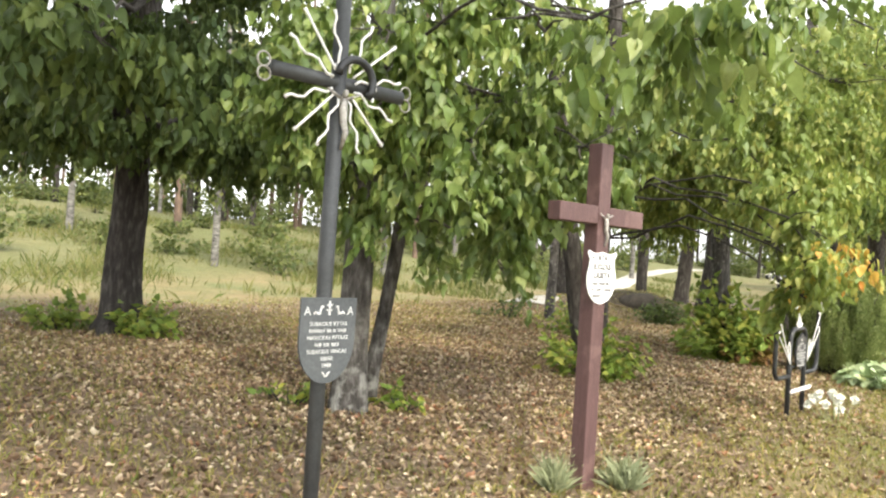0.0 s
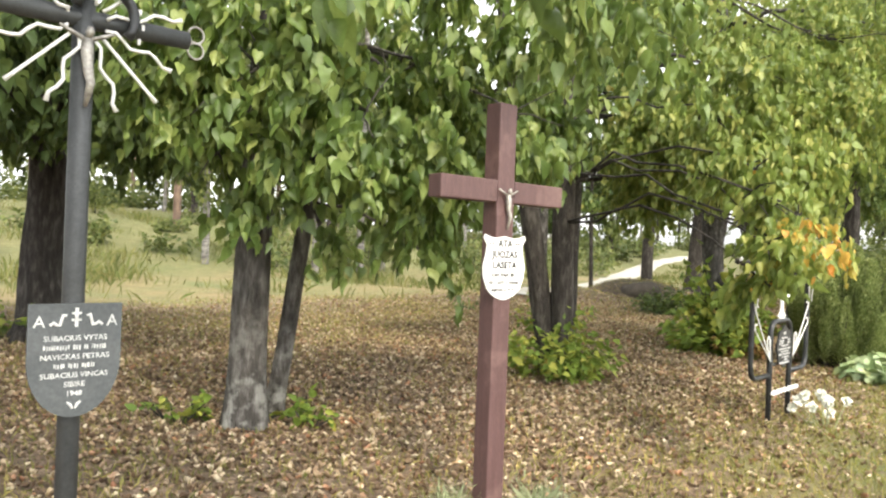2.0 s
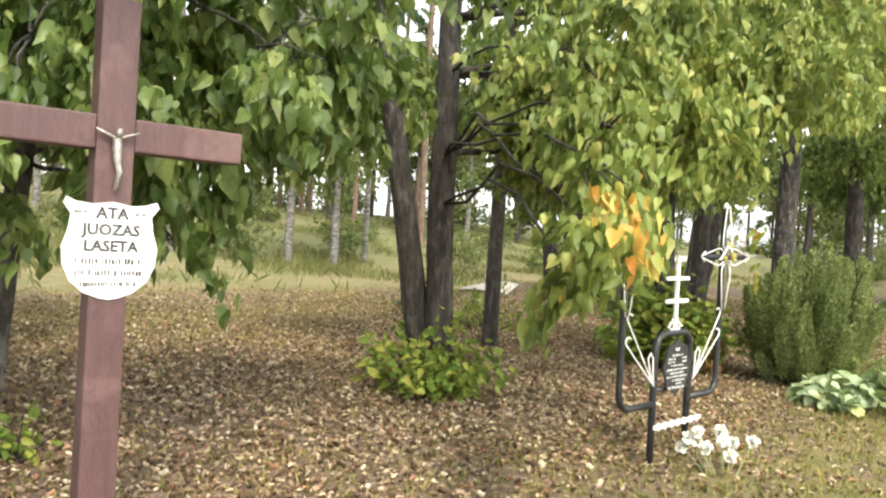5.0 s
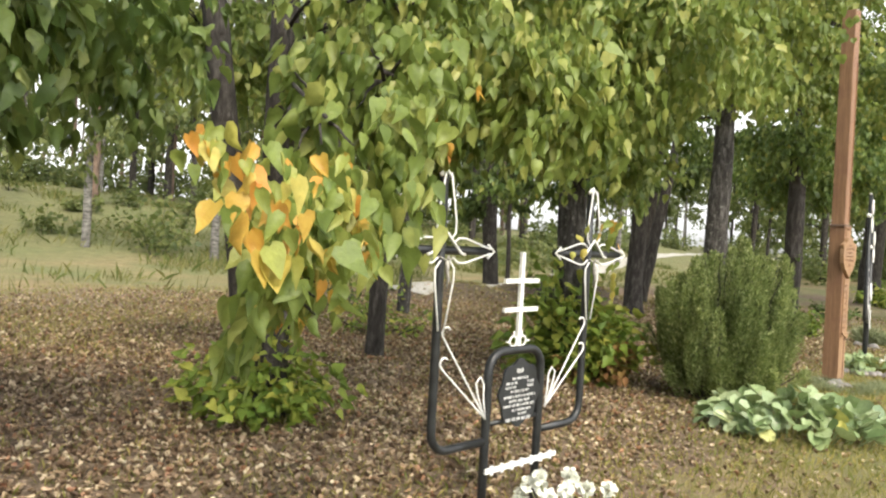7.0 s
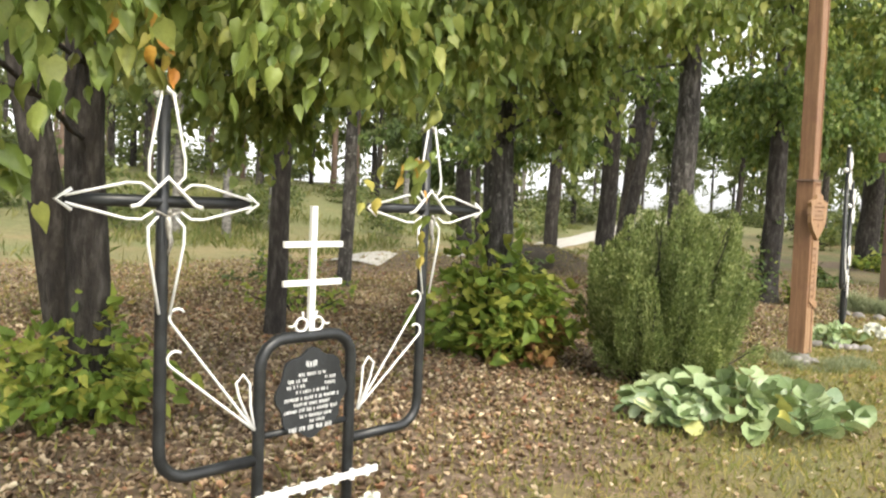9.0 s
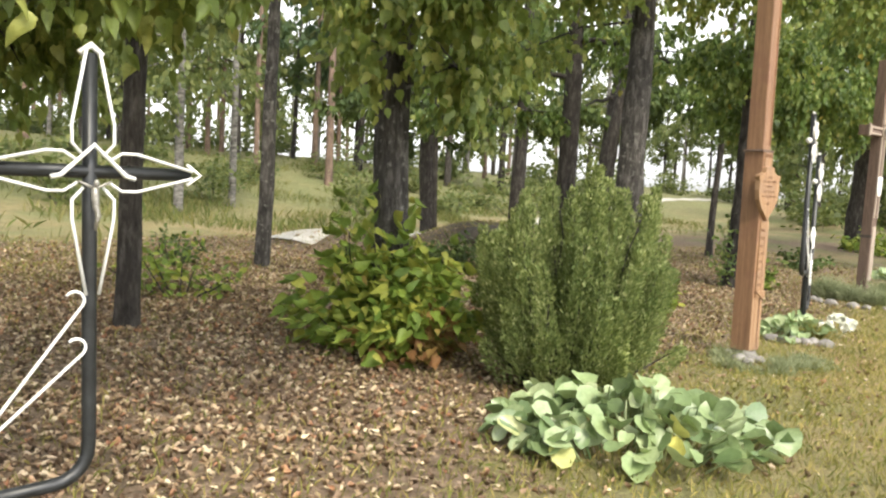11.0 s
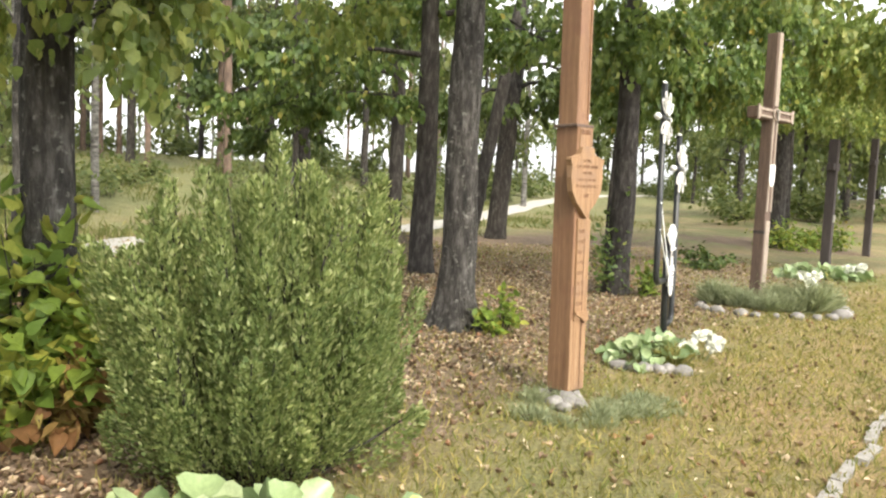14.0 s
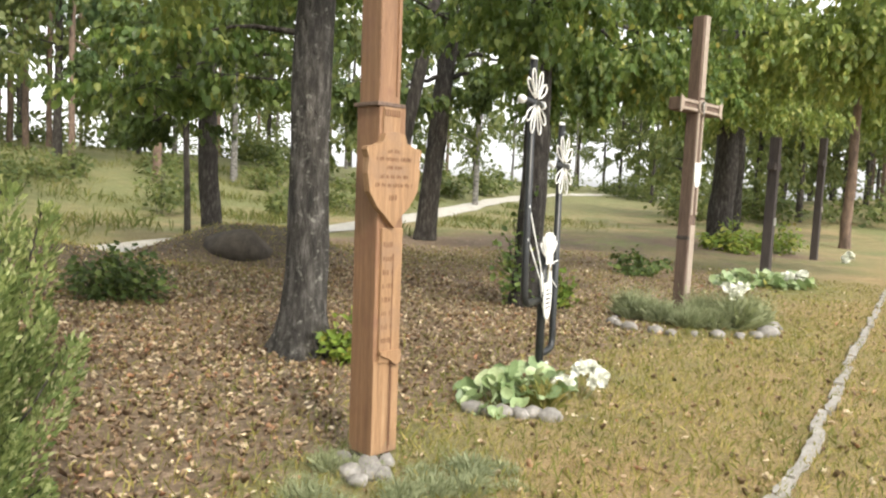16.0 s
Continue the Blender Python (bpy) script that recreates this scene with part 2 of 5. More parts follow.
def ground_material():
    m, n, l, b = material("ground", 0.95)
    a = n.new("ShaderNodeAttribute")
    a.attribute_name = "litter"
    big = noise_tex(n, l, 0.35, 6)
    mid = noise_tex(n, l, 2.6, 8, None, 0.7)
    fine = noise_tex(n, l, 38, 6, None, 0.7)
    spots = noise_tex(n, l, 13, 5, None, 0.75)
    dry = ramp(n, l, mid, [(0.25, (0.155, 0.125, 0.06)), (0.5, (0.26, 0.2, 0.1)), (0.75, (0.38, 0.29, 0.165))])
    green = ramp(n, l, fine, [(0.3, (0.085, 0.11, 0.035)), (0.7, (0.19, 0.215, 0.08))])
    grass = mix(n, l, ramp(n, l, big, [(0.38, (0, 0, 0)), (0.64, (0.85, 0.85, 0.85))]), dry, green)
    brown = ramp(n, l, spots, [(0.3, (0.06, 0.04, 0.03)), (0.48, (0.15, 0.1, 0.072)), (0.6, (0.28, 0.195, 0.145)), (0.72, (0.52, 0.41, 0.32))])
    add = n.new("ShaderNodeMath")
    add.operation = "MULTIPLY_ADD"
    l.new(mid, add.inputs[0])
    add.inputs[1].default_value = 1.5
    l.new(a.outputs["Fac"], add.inputs[2])
    c = mix(n, l, ramp(n, l, add.outputs[0], [(0.98, (0, 0, 0)), (1.4, (0.85, 0.85, 0.85))]), grass, brown)
    d = n.new("ShaderNodeAttribute")
    d.attribute_name = "dry"
    dm = n.new("ShaderNodeMath")
    dm.operation = "MULTIPLY"
    l.new(d.outputs["Fac"], dm.inputs[0])
    l.new(ramp(n, l, mid, [(0.32, (0.25, 0.25, 0.25)), (0.55, (1, 1, 1))]), dm.inputs[1])
    straw = ramp(n, l, fine, [(0.3, (0.24, 0.15, 0.065)), (0.7, (0.43, 0.285, 0.14))])
    c = mix(n, l, dm.outputs[0], c, straw)
    lush = n.new("ShaderNodeAttribute")
    lush.attribute_name = "lush"
    c = mix(n, l, lush.outputs["Fac"], c, ramp(n, l, mid, [(0.3, (0.095, 0.115, 0.04)), (0.55, (0.155, 0.165, 0.065)), (0.75, (0.23, 0.21, 0.1))]))
    e = n.new("ShaderNodeAttribute")
    e.attribute_name = "earth"
    soil = ramp(n, l, spots, [(0.3, (0.028, 0.022, 0.016)), (0.6, (0.075, 0.06, 0.04)), (0.75, (0.15, 0.11, 0.07))])
    c = mix(n, l, e.outputs["Fac"], c, soil)
    c = mix(n, l, 0.5, c, ramp(n, l, fine, [(0.28, (0.2, 0.2, 0.2)), (0.72, (0.82, 0.82, 0.82))]), "OVERLAY")
    l.new(c, b.inputs["Base Color"])
    bump(n, l, b, fine, 0.8, 0.03)
    return m


# ---- mesh helpers ----
def mesh_object(name, verts, faces, mat, parent=None, label="", smooth_shade=False):
    me = bpy.data.meshes.new(name)
    me.from_pydata([tuple(v) for v in verts], [], [tuple(f) for f in faces])
    if smooth_shade:
        me.polygons.foreach_set("use_smooth", [True] * len(me.polygons))
    me.materials.append(mat)
    me.update()
    ob = new(name, me)
    ob.parent = parent
    if label:
        ob["label"] = label
    return ob


def part(name, bm, mat, parent=None, label="", smooth_shade=False):
    me = bpy.data.meshes.new(name)
    bmesh.ops.recalc_face_normals(bm, faces=bm.faces)
    if smooth_shade:
        for f in bm.faces:
            f.smooth = True
    bm.to_mesh(me)
    bm.free()
    me.materials.append(mat)
    ob = new(name, me)
    ob.parent = parent
    if label:
        ob["label"] = label
    return ob


def thing(name, m, label, category, group="", kind=""):
    e = new(name)
    e.empty_display_size = 0.1
    e.matrix_world = m
    return tagged(e, label, category, group, kind)


def add_box(bm, cx, cy, cz, sx, sy, sz, bevel=0.0, m=None):
    r = bmesh.ops.create_cube(bm, size=1, matrix=(m or Matrix()) @ Matrix.Translation((cx, cy, cz)) @ Matrix.Diagonal((sx, sy, sz, 1)))
    if bevel:
        es = list({e for v in r["verts"] for e in v.link_edges})
        bmesh.ops.bevel(bm, geom=es, offset=bevel, segments=2, affect="EDGES", profile=0.6)
    return bm


def box(cx, cy, cz, sx, sy, sz, bevel=0.006):
    return add_box(bmesh.new(), cx, cy, cz, sx, sy, sz, bevel)


def sweep(points, radii, sides=8, closed=False, wobble=0.0, seed=0):
    """Vertices and faces of a tube along points."""
    pts = [Vector(p) for p in points]
    n = len(pts)
    if not isinstance(radii, (list, tuple)):
        radii = [radii] * n
    verts, faces = [], []
    rnd = random.Random(seed)
    up = None
    for i, p in enumerate(pts):
        a = pts[(i - 1) % n] if closed or i > 0 else p
        c = pts[(i + 1) % n] if closed or i < n - 1 else p
        d = (c - a).normalized()
        if up is None:
            up = d.orthogonal().normalized()
        else:
            up = (up - d * up.dot(d)).normalized()
        side = d.cross(up)
        for k in range(sides):
            ang = 2 * math.pi * k / sides
            r = radii[i] * (1 + wobble * (rnd.random() - 0.5))
            verts.append(p + (up * math.cos(ang) + side * math.sin(ang)) * r)
    rings = n if closed else n - 1
    for i in range(rings):
        for k in range(sides):
            j = (i + 1) % n
            faces.append((i * sides + k, i * sides + (k + 1) % sides, j * sides + (k + 1) % sides, j * sides + k))
    if not closed:
        faces.append(tuple(range(sides - 1, -1, -1)))
        faces.append(tuple((n - 1) * sides + k for k in range(sides)))
    return verts, faces


def joined(pieces):
    verts, faces = [], []
    for v, f in pieces:
        o = len(verts)
        verts += v
        faces += [tuple(i + o for i in q) for q in f]
    return verts, faces


def tube(name, points, r, mat, parent, label="", sides=10, closed=False):
    v, f = sweep(points, r, sides, closed)
    return mesh_object(name, v, f, mat, parent, label, True)


def arc(cx, cz, r, a0, a1, n=8, y=0.0):
    return [(cx + r * math.cos(radians(a0 + (a1 - a0) * i / n)), y, cz + r * math.sin(radians(a0 + (a1 - a0) * i / n))) for i in range(n + 1)]


def plate(outline, y0, thick):
    """A flat plate in the x-z plane; its front faces -y."""
    bm = bmesh.new()
    front = [bm.verts.new((x, y0 - thick, z)) for x, z in outline]
    back = [bm.verts.new((x, y0, z)) for x, z in outline]
    bm.faces.new(front)
    bm.faces.new(list(reversed(back)))
    for i in range(len(outline)):
        j = (i + 1) % len(outline)
        bm.faces.new((front[i], back[i], back[j], front[j]))
    return bm


def shield(w, z0, z1, notch=0.0):
    h = z1 - z0
    half = [(0.0, z1 - notch * 0.4), (0.2 * w, z1 - notch), (0.36 * w, z1 - notch * 0.7), (0.47 * w, z1), (0.5 * w, z1 - 0.06 * h)]
    if notch:
        half += [(0.42 * w, z1 - 0.16 * h), (0.44 * w, z1 - 0.3 * h)]
    half += [(0.5 * w, z0 + 0.52 * h), (0.48 * w, z0 + 0.34 * h), (0.40 * w, z0 + 0.18 * h), (0.26 * w, z0 + 0.07 * h), (0.1 * w, z0 + 0.015 * h), (0.0, z0)]
    return half + [(-x, z) for x, z in reversed(half[1:-1])]


def writing(text, x, z, y, size, mat, parent, spread=1.0):
    cu = bpy.data.curves.new("lettering", "FONT")
    cu.body, cu.size, cu.align_x, cu.extrude, cu.resolution_u = text, size, "CENTER", 0.0008, 2
    cu.offset = 0.0018 if mat == INK else 0.0003
    tmp = bpy.data.objects.new("lettering", cu)
    me = bpy.data.meshes.new_from_object(tmp)
    bpy.data.objects.remove(tmp)
    me.transform(Matrix.Translation((x, y, z)) @ Matrix.Rotation(radians(90), 4, "X") @ Matrix.Diagonal((spread, 1, 1, 1)))
    me.materials.clear()
    me.materials.append(mat)
    ob = new("lettering", me)
    ob.parent = parent
    return ob


def bars(rows, y, mat, parent, rnd):
    """Worn writing as short bars: rows of (centre x, z, width, height)."""
    bm = bmesh.new()
    for cx, z, w, h in rows:
        x = cx - w / 2
        while x < cx + w / 2 - h * 0.4:
            g = min(h * rnd.uniform(0.16, 0.42), cx + w / 2 - x)
            add_box(bm, x + g / 2, y, z + rnd.uniform(-0.1, 0.1) * h, g, 0.002, h * rnd.uniform(0.75, 1.0))
            x += g + h * rnd.choice((0.14, 0.2, 0.26, 0.3, 0.75))
    return tagged(part("inscription", bm, mat, parent), kind="stuff")


# ---- foliage ----
HEART = np.array([(0, 0, 0), (0, 0.5, -0.07), (0, 1.08, 0.05), (-0.42, 0.1, 0.05), (-0.44, 0.55, 0.07), (0.42, 0.1, 0.05), (0.44, 0.55, 0.07)])
HEART_F = [(0, 1, 4, 3), (1, 2, 4), (0, 5, 6, 1), (1, 6, 2)]
LOBED = np.array([(0, 0.05, 0), (0, 0.33, -0.09), (0.01, 0.68, -0.1), (0.04, 1.2, 0.06), (-0.2, -0.08, 0.05), (-0.45, 0.14, 0.1), (-0.41, 0.44, 0.1), (-0.2, 0.82, 0.03), (0.18, -0.06, 0.05), (0.42, 0.11, 0.1), (0.43, 0.41, 0.1), (0.23, 0.78, 0.03)])
LOBED_F = [(0, 1, 5, 4), (1, 2, 6, 5), (2, 3, 7, 6), (0, 8, 9, 1), (1, 9, 10, 2), (2, 10, 11, 3)]
DIAMOND = np.array([(0, 0, 0), (-0.4, 0.45, 0.06), (0, 1, 0), (0.4, 0.5, -0.06)])
DIAMOND_F = [(0, 3, 2, 1)]
ROUND = np.array([(0, 0, 0), (0, 0.55, -0.09), (0, 1.0, -0.02), (-0.36, 0.12, 0.07), (-0.5, 0.5, 0.1), (-0.33, 0.88, 0.04), (0.36, 0.12, 0.07), (0.5, 0.5, 0.1), (0.33, 0.88, 0.04)])
ROUND_F = [(0, 1, 4, 3), (1, 2, 5, 4), (0, 6, 7, 1), (1, 7, 8, 2)]
BLADE = np.array([(-0.05, 0, 0), (0.05, 0, 0), (0.03, 0.6, 0.08), (0, 1, 0.25)])
BLADE_F = [(0, 1, 2, 3)]


def leaf_mesh(name, pos, tip, nor, size, mat, parent=None, shape=HEART, shape_f=HEART_F, label=""):
    pos, tip, nor, size = np.asarray(pos, float), np.asarray(tip, float), np.asarray(nor, float), np.asarray(size, float)
    tip = tip / np.linalg.norm(tip, axis=1, keepdims=True)
    nor = nor - tip * np.sum(nor * tip, axis=1, keepdims=True)
    nor = nor / np.maximum(np.linalg.norm(nor, axis=1, keepdims=True), 1e-6)
    sid = np.cross(tip, nor)
    k = len(shape)
    rv = np.random.default_rng(len(pos))
    squat = 1.2 if shape is ROUND else 1.0
    wide, fold, bend = squat * rv.uniform(0.62, 1.08, (len(pos), 1, 1)), rv.uniform(0.6 if shape is ROUND else -0.5, 3.4, (len(pos), 1, 1)), rv.uniform(-0.25, 0.25, (len(pos), 1, 1))
    v = pos[:, None] + size[:, None, None] * ((wide * shape[None, :, 0:1] + bend * shape[None, :, 1:2] ** 2) * sid[:, None] + shape[None, :, 1:2] * tip[:, None] + (fold * shape[None, :, 2:3] - np.abs(bend) * shape[None, :, 1:2] ** 2) * nor[:, None])
    v = v.reshape(-1, 3)
    n = len(pos)
    base = np.arange(n)[:, None] * k
    per = [np.array(f) for f in shape_f]
    flat = np.concatenate(per)
    lens = np.array([len(f) for f in per])
    loops = (base + flat[None]).reshape(-1)
    totals = np.tile(lens, n)
    starts = np.concatenate(([0], np.cumsum(totals)[:-1]))
    me = bpy.data.meshes.new(name)
    me.vertices.add(len(v))
    me.vertices.foreach_set("co", v.astype(np.float32).reshape(-1))
    me.loops.add(len(loops))
    me.loops.foreach_set("vertex_index", loops.astype(np.int32))
    me.polygons.add(len(totals))
    me.polygons.foreach_set("loop_start", starts.astype(np.int32))
    me.update(calc_edges=True)
    me.validate()
    me.materials.append(mat)
    ob = new(name, me)
    ob.parent = parent
    if label:
        ob["label"] = label
    return ob


def twig_leaves(rng, blobs, leaf, droop=0.75, per=9, spacing=0.04):
    """Leaves along hanging twigs that start inside ellipsoids: (centre, radii, number of leaves)."""
    P, T, N, S = [], [], [], []
    for c, r, count in blobs:
        nt = max(1, int(count / per))
        boughs = max(1, nt // 7)
        d = rng.normal(size=(boughs, 3))
        d /= np.linalg.norm(d, axis=1, keepdims=True)
        pick = rng.integers(0, boughs, nt)
        d = d[pick] * (0.72 + 0.28 * rng.uniform(size=(boughs, 1)))[pick]
        rad = rng.uniform(0.12, 1.05, size=(nt, 1)) ** 0.6
        start = np.array(c) + (d * rad + rng.normal(scale=(0.13, 0.13, 0.07), size=(nt, 3))) * np.array(r)
        out = d * np.array([1, 1, 0.35]) + rng.normal(scale=0.35, size=(nt, 3))
        out[:, 2] -= droop
        out /= np.linalg.norm(out, axis=1, keepdims=True)
        face = rng.normal(size=(nt, 3)) * 0.5 + np.array([0.3, -0.6, 0.5])
        for k in range(per):
            p = start + out * spacing * k + np.array([0, 0, -0.0015]) * k * k
            sidew = np.cross(out, [0, 0, 1.0]) * (1 if k % 2 else -1)
            t = out * 0.3 + sidew * 0.4 + np.array([0, 0, -0.95]) + rng.normal(scale=0.26, size=(nt, 3))
            P.append(p + rng.normal(scale=0.018, size=(nt, 3)))
            T.append(t)
            N.append(face + rng.normal(scale=0.65, size=(nt, 3)))
            S.append(leaf * rng.uniform(0.6, 1.2, size=nt))
    return np.concatenate(P), np.concatenate(T), np.concatenate(N), np.concatenate(S)


def trunk_pieces(base, lean, height, r, rnd, flare=1.5, sides=22, rings=30):
    """A tapered trunk with bark ridges and a root flare that starts a little under the ground."""
    x, y, z = base
    pts, verts, faces = [], [], []
    o = rnd.uniform(0, 90)
    for i in range(rings):
        f = i / (rings - 1)
        h = -0.25 + (height + 0.25) * f ** 1.25
        hp = max(0.0, h)
        wx, wy = noise.noise((hp * 0.55, o, 0)), noise.noise((hp * 0.55, o, 9))
        cx, cy = x + lean[0] * hp + 0.35 * r * wx * min(1, hp), y + lean[1] * hp + 0.35 * r * wy * min(1, hp)
        rad = r * (1 - 0.5 * hp / height)
        pts.append((cx, cy, z + h))
        for k in range(sides):
            a = 2 * math.pi * k / sides
            root_lobe = 1 + (flare - 1) * math.exp(-hp / 0.2) * (1 + 0.5 * math.sin(4 * a + o))
            ridge = 1 + 0.13 * noise.noise((math.cos(a) * 3.5, math.sin(a) * 3.5, hp * 0.9 + o)) + 0.10 * noise.noise((math.cos(a) * 1.2 + o, math.sin(a) * 1.2, hp * 1.8))
            verts.append(Vector((cx + rad * root_lobe * ridge * math.cos(a), cy + rad * root_lobe * ridge * math.sin(a), z + h)))
        if i:
            faces += [((i - 1) * sides + k, (i - 1) * sides + (k + 1) % sides, i * sides + (k + 1) % sides, i * sides + k) for k in range(sides)]
    faces.append(tuple((rings - 1) * sides + k for k in range(sides)))
    step = (rings - 1) / 11
    return (verts, faces), [pts[round(q * step)] for q in range(12)]


def limb(a, b, r0, r1, rnd, sag=0.15, n=7):
    a, b = Vector(a), Vector(b)
    pts, rad = [], []
    for i in range(n):
        f = i / (n - 1)
        p = a.lerp(b, f)
        p.z += sag * math.sin(math.pi * f) * (b - a).length * 0.6
        if 0 < i < n - 1:
            p += Vector((rnd.uniform(-1, 1), rnd.uniform(-1, 1), rnd.uniform(-1, 1))) * 0.026 * (b - a).length
        pts.append(p)
        rad.append(r0 + (r1 - r0) * f)
    return sweep(pts, rad, 7)


def tree(trunks, height, r, blobs, leaf, mat, label, bark=BARK, seed=1, shape=HEART, shape_f=HEART_F, per=9, spacing=0.042, droop=0.6, extra=(), flare=1.5, group="", limbs=True):
    """trunks: (x, y, lean x, lean y, scale). blobs in the world."""
    rnd, rng = random.Random(seed), np.random.default_rng(seed)
    root = thing("tree", pose(0, 0, 0), label, "tree", group)
    pieces, tops = [], []
    for x, y, lx, ly, s in trunks:
        tr, pts = trunk_pieces((x, y, ground_z(x, y)), (lx, ly), height, r * s, rnd, flare)
        pieces.append(tr)
        tops.append(pts)
    if limbs:
        for c, rad, count in blobs:
            pts = min(tops, key=lambda q: (Vector(q[6]) - Vector(c)).length)
            hgt = min(range(3, 12), key=lambda i: abs(pts[i][2] - (c[2] + 0.35 * (Vector(c[:2]) - Vector(pts[i][:2])).length * 0.4)))
            a = Vector(pts[hgt])
            if (Vector(c) - a).length > 0.3:
                pieces.append(limb(a, c, r * (0.28 if count > 600 else 0.11), 0.008, rnd))
                for _ in range(5):
                    q = Vector(c) + Vector([rnd.uniform(-0.8, 0.8) * k for k in rad])
                    pieces.append(limb(Vector(c).lerp(a, rnd.uniform(0.0, 0.12)), q, 0.009, 0.003, rnd, 0.1, 5))
    v, f = joined(pieces)
    mesh_object("trunk", v, f, bark, root, "", True)
    leaf_mesh("crown", *twig_leaves(rng, blobs, leaf, droop, per, spacing), mat, root, shape, shape_f)
    for bl, mt, lf, word, says in extra:
        leaf_mesh(word, *twig_leaves(rng, bl, lf, droop, per, spacing), mt, root, shape, shape_f, says)
    return root


# ---- ground ----
TRUNKS = [(-2.2, 9.1), (0.5, 5.68), (3.7, 8.1), (4.72, 10.75), (5.45, 15.0), (6.98, 10.7), (10.28, 13.35), (10.8, 17.9), (13.5, 16.3), (17.0, 20.5), (25.0, 28.4)]


def litter_at(x, y):
    v = -0.64 * (x - 2.1) + 0.77 * (y - 3.9)
    s = sum(math.exp(-((x - a) ** 2 + (y - b) ** 2) / 9.0) for a, b in TRUNKS)
    s = min(0.9, 0.62 * s)
    lawn = smooth(5.5, 9.5, x)
    band = smooth(-3.2 + 2.5 * lawn, 1.2, v) * (1 - smooth(8.5, 12, v))
    return max(s * smooth(-2.5 + 2.0 * lawn, 0.5 + 0.3 * lawn, v), 0.42 * band * (1 - smooth(14, 26, x)))


def dry_at(x, y):
    """Parched straw-coloured grass in a strip along the alley's edging."""
    v = -0.64 * (x - 2.1) + 0.77 * (y - 3.9)
    return 0.6 * smooth(8, 12, x) * (1 - smooth(-1.6, 0.4, v)) * (1 - smooth(30, 45, x))


def earth_at(x, y):
    """Bare dark soil on the two humps before the path."""
    a = math.exp(-(((x - 9.85) / 1.7) ** 2 + ((y - 20.0) / 1.3) ** 2) ** 2)
    b = math.exp(-(((x - 6.8) / 1.7) ** 2 + ((y - 17.5) / 0.9) ** 2) ** 2)
    return min(1.0, 0.95 * a + 0.75 * b)


def build_ground():
    def axis(lo, hi, fine_lo, fine_hi, fine, grow):
        a, s = [], fine
        x = fine_lo
        while x > lo:
            s *= grow
            x -= s
            a.append(max(x, lo))
        a.reverse()
        x = fine_lo
        while x < fine_hi:
            a.append(x)
            x += fine
        s = fine
        while x < hi:
            a.append(x)
            s *= grow
            x += s
        a.append(hi)
        return a
    xs, ys = axis(-900, 900, -6, 24, 0.3, 1.13), axis(-900, 900, -4, 26, 0.3, 1.13)
    verts = [(x, y, ground_z(x, y) + 0.012 * noise.noise((x * 1.3, y * 1.3, 0))) for y in ys for x in xs]
    w = len(xs)
    faces = [(j * w + i, j * w + i + 1, (j + 1) * w + i + 1, (j + 1) * w + i) for j in range(len(ys) - 1) for i in range(w - 1)]
    ob = mesh_object("ground", verts, faces, ground_material(), None, "", True)
    at = ob.data.attributes.new("litter", "FLOAT", "POINT")
    at.data.foreach_set("value", [litter_at(x, y) for x, y, z in verts])
    at = ob.data.attributes.new("dry", "FLOAT", "POINT")
    at.data.foreach_set("value", [dry_at(x, y) for x, y, z in verts])
    at = ob.data.attributes.new("lush", "FLOAT", "POINT")
    at.data.foreach_set("value", [0.75 * smooth(13, 21, -0.64 * (x - 2.1) + 0.77 * (y - 3.9)) for x, y, z in verts])
    at = ob.data.attributes.new("earth", "FLOAT", "POINT")
    at.data.foreach_set("value", [earth_at(x, y) for x, y, z in verts])
    return tagged(ob, "dry autumn grass with brown leaf litter under trees", "ground", "", "structure")


build_ground()


def ribbon(name, line, width, mat, lift, label, category):
    pts = []
    for (a, b), (c, d) in zip(line, line[1:]):
        n = max(2, int(math.hypot(c - a, d - b) / 0.6))
        pts += [(a + (c - a) * i / n, b + (d - b) * i / n) for i in range(n)]
    pts.append(line[-1])
    verts, faces = [], []
    for i, (x, y) in enumerate(pts):
        a, b = pts[max(0, i - 1)], pts[min(len(pts) - 1, i + 1)]
        d = Vector((b[0] - a[0], b[1] - a[1])).normalized()
        w = width / 2 * (1 + 0.18 * noise.noise((x * 0.6, y * 0.6, 4)))
        for k in (-1, -0.5, 0, 0.5, 1):
            px, py = x - d.y * w * k, y + d.x * w * k
            verts.append((px, py, ground_z(px, py) + lift * (1 - 0.6 * k * k)))
        if i:
            faces += [(5 * i - 5 + k, 5 * i - 4 + k, 5 * i + 1 + k, 5 * i + k) for k in range(4)]
    return tagged(mesh_object(name, verts, faces, mat, None, "", True), label, category, "", "structure")


PATH_LINE = [(5.5, 17.2), (6.5, 18.7), (8.3, 22.3), (12.4, 29.6), (17.0, 38.5), (24.5, 51.5), (34, 64), (44, 76), (60, 92), (90, 115)]
ribbon("path", PATH_LINE, 1.35, GRAVEL, 0.05, "pale gravel path winding through the meadow", "path")


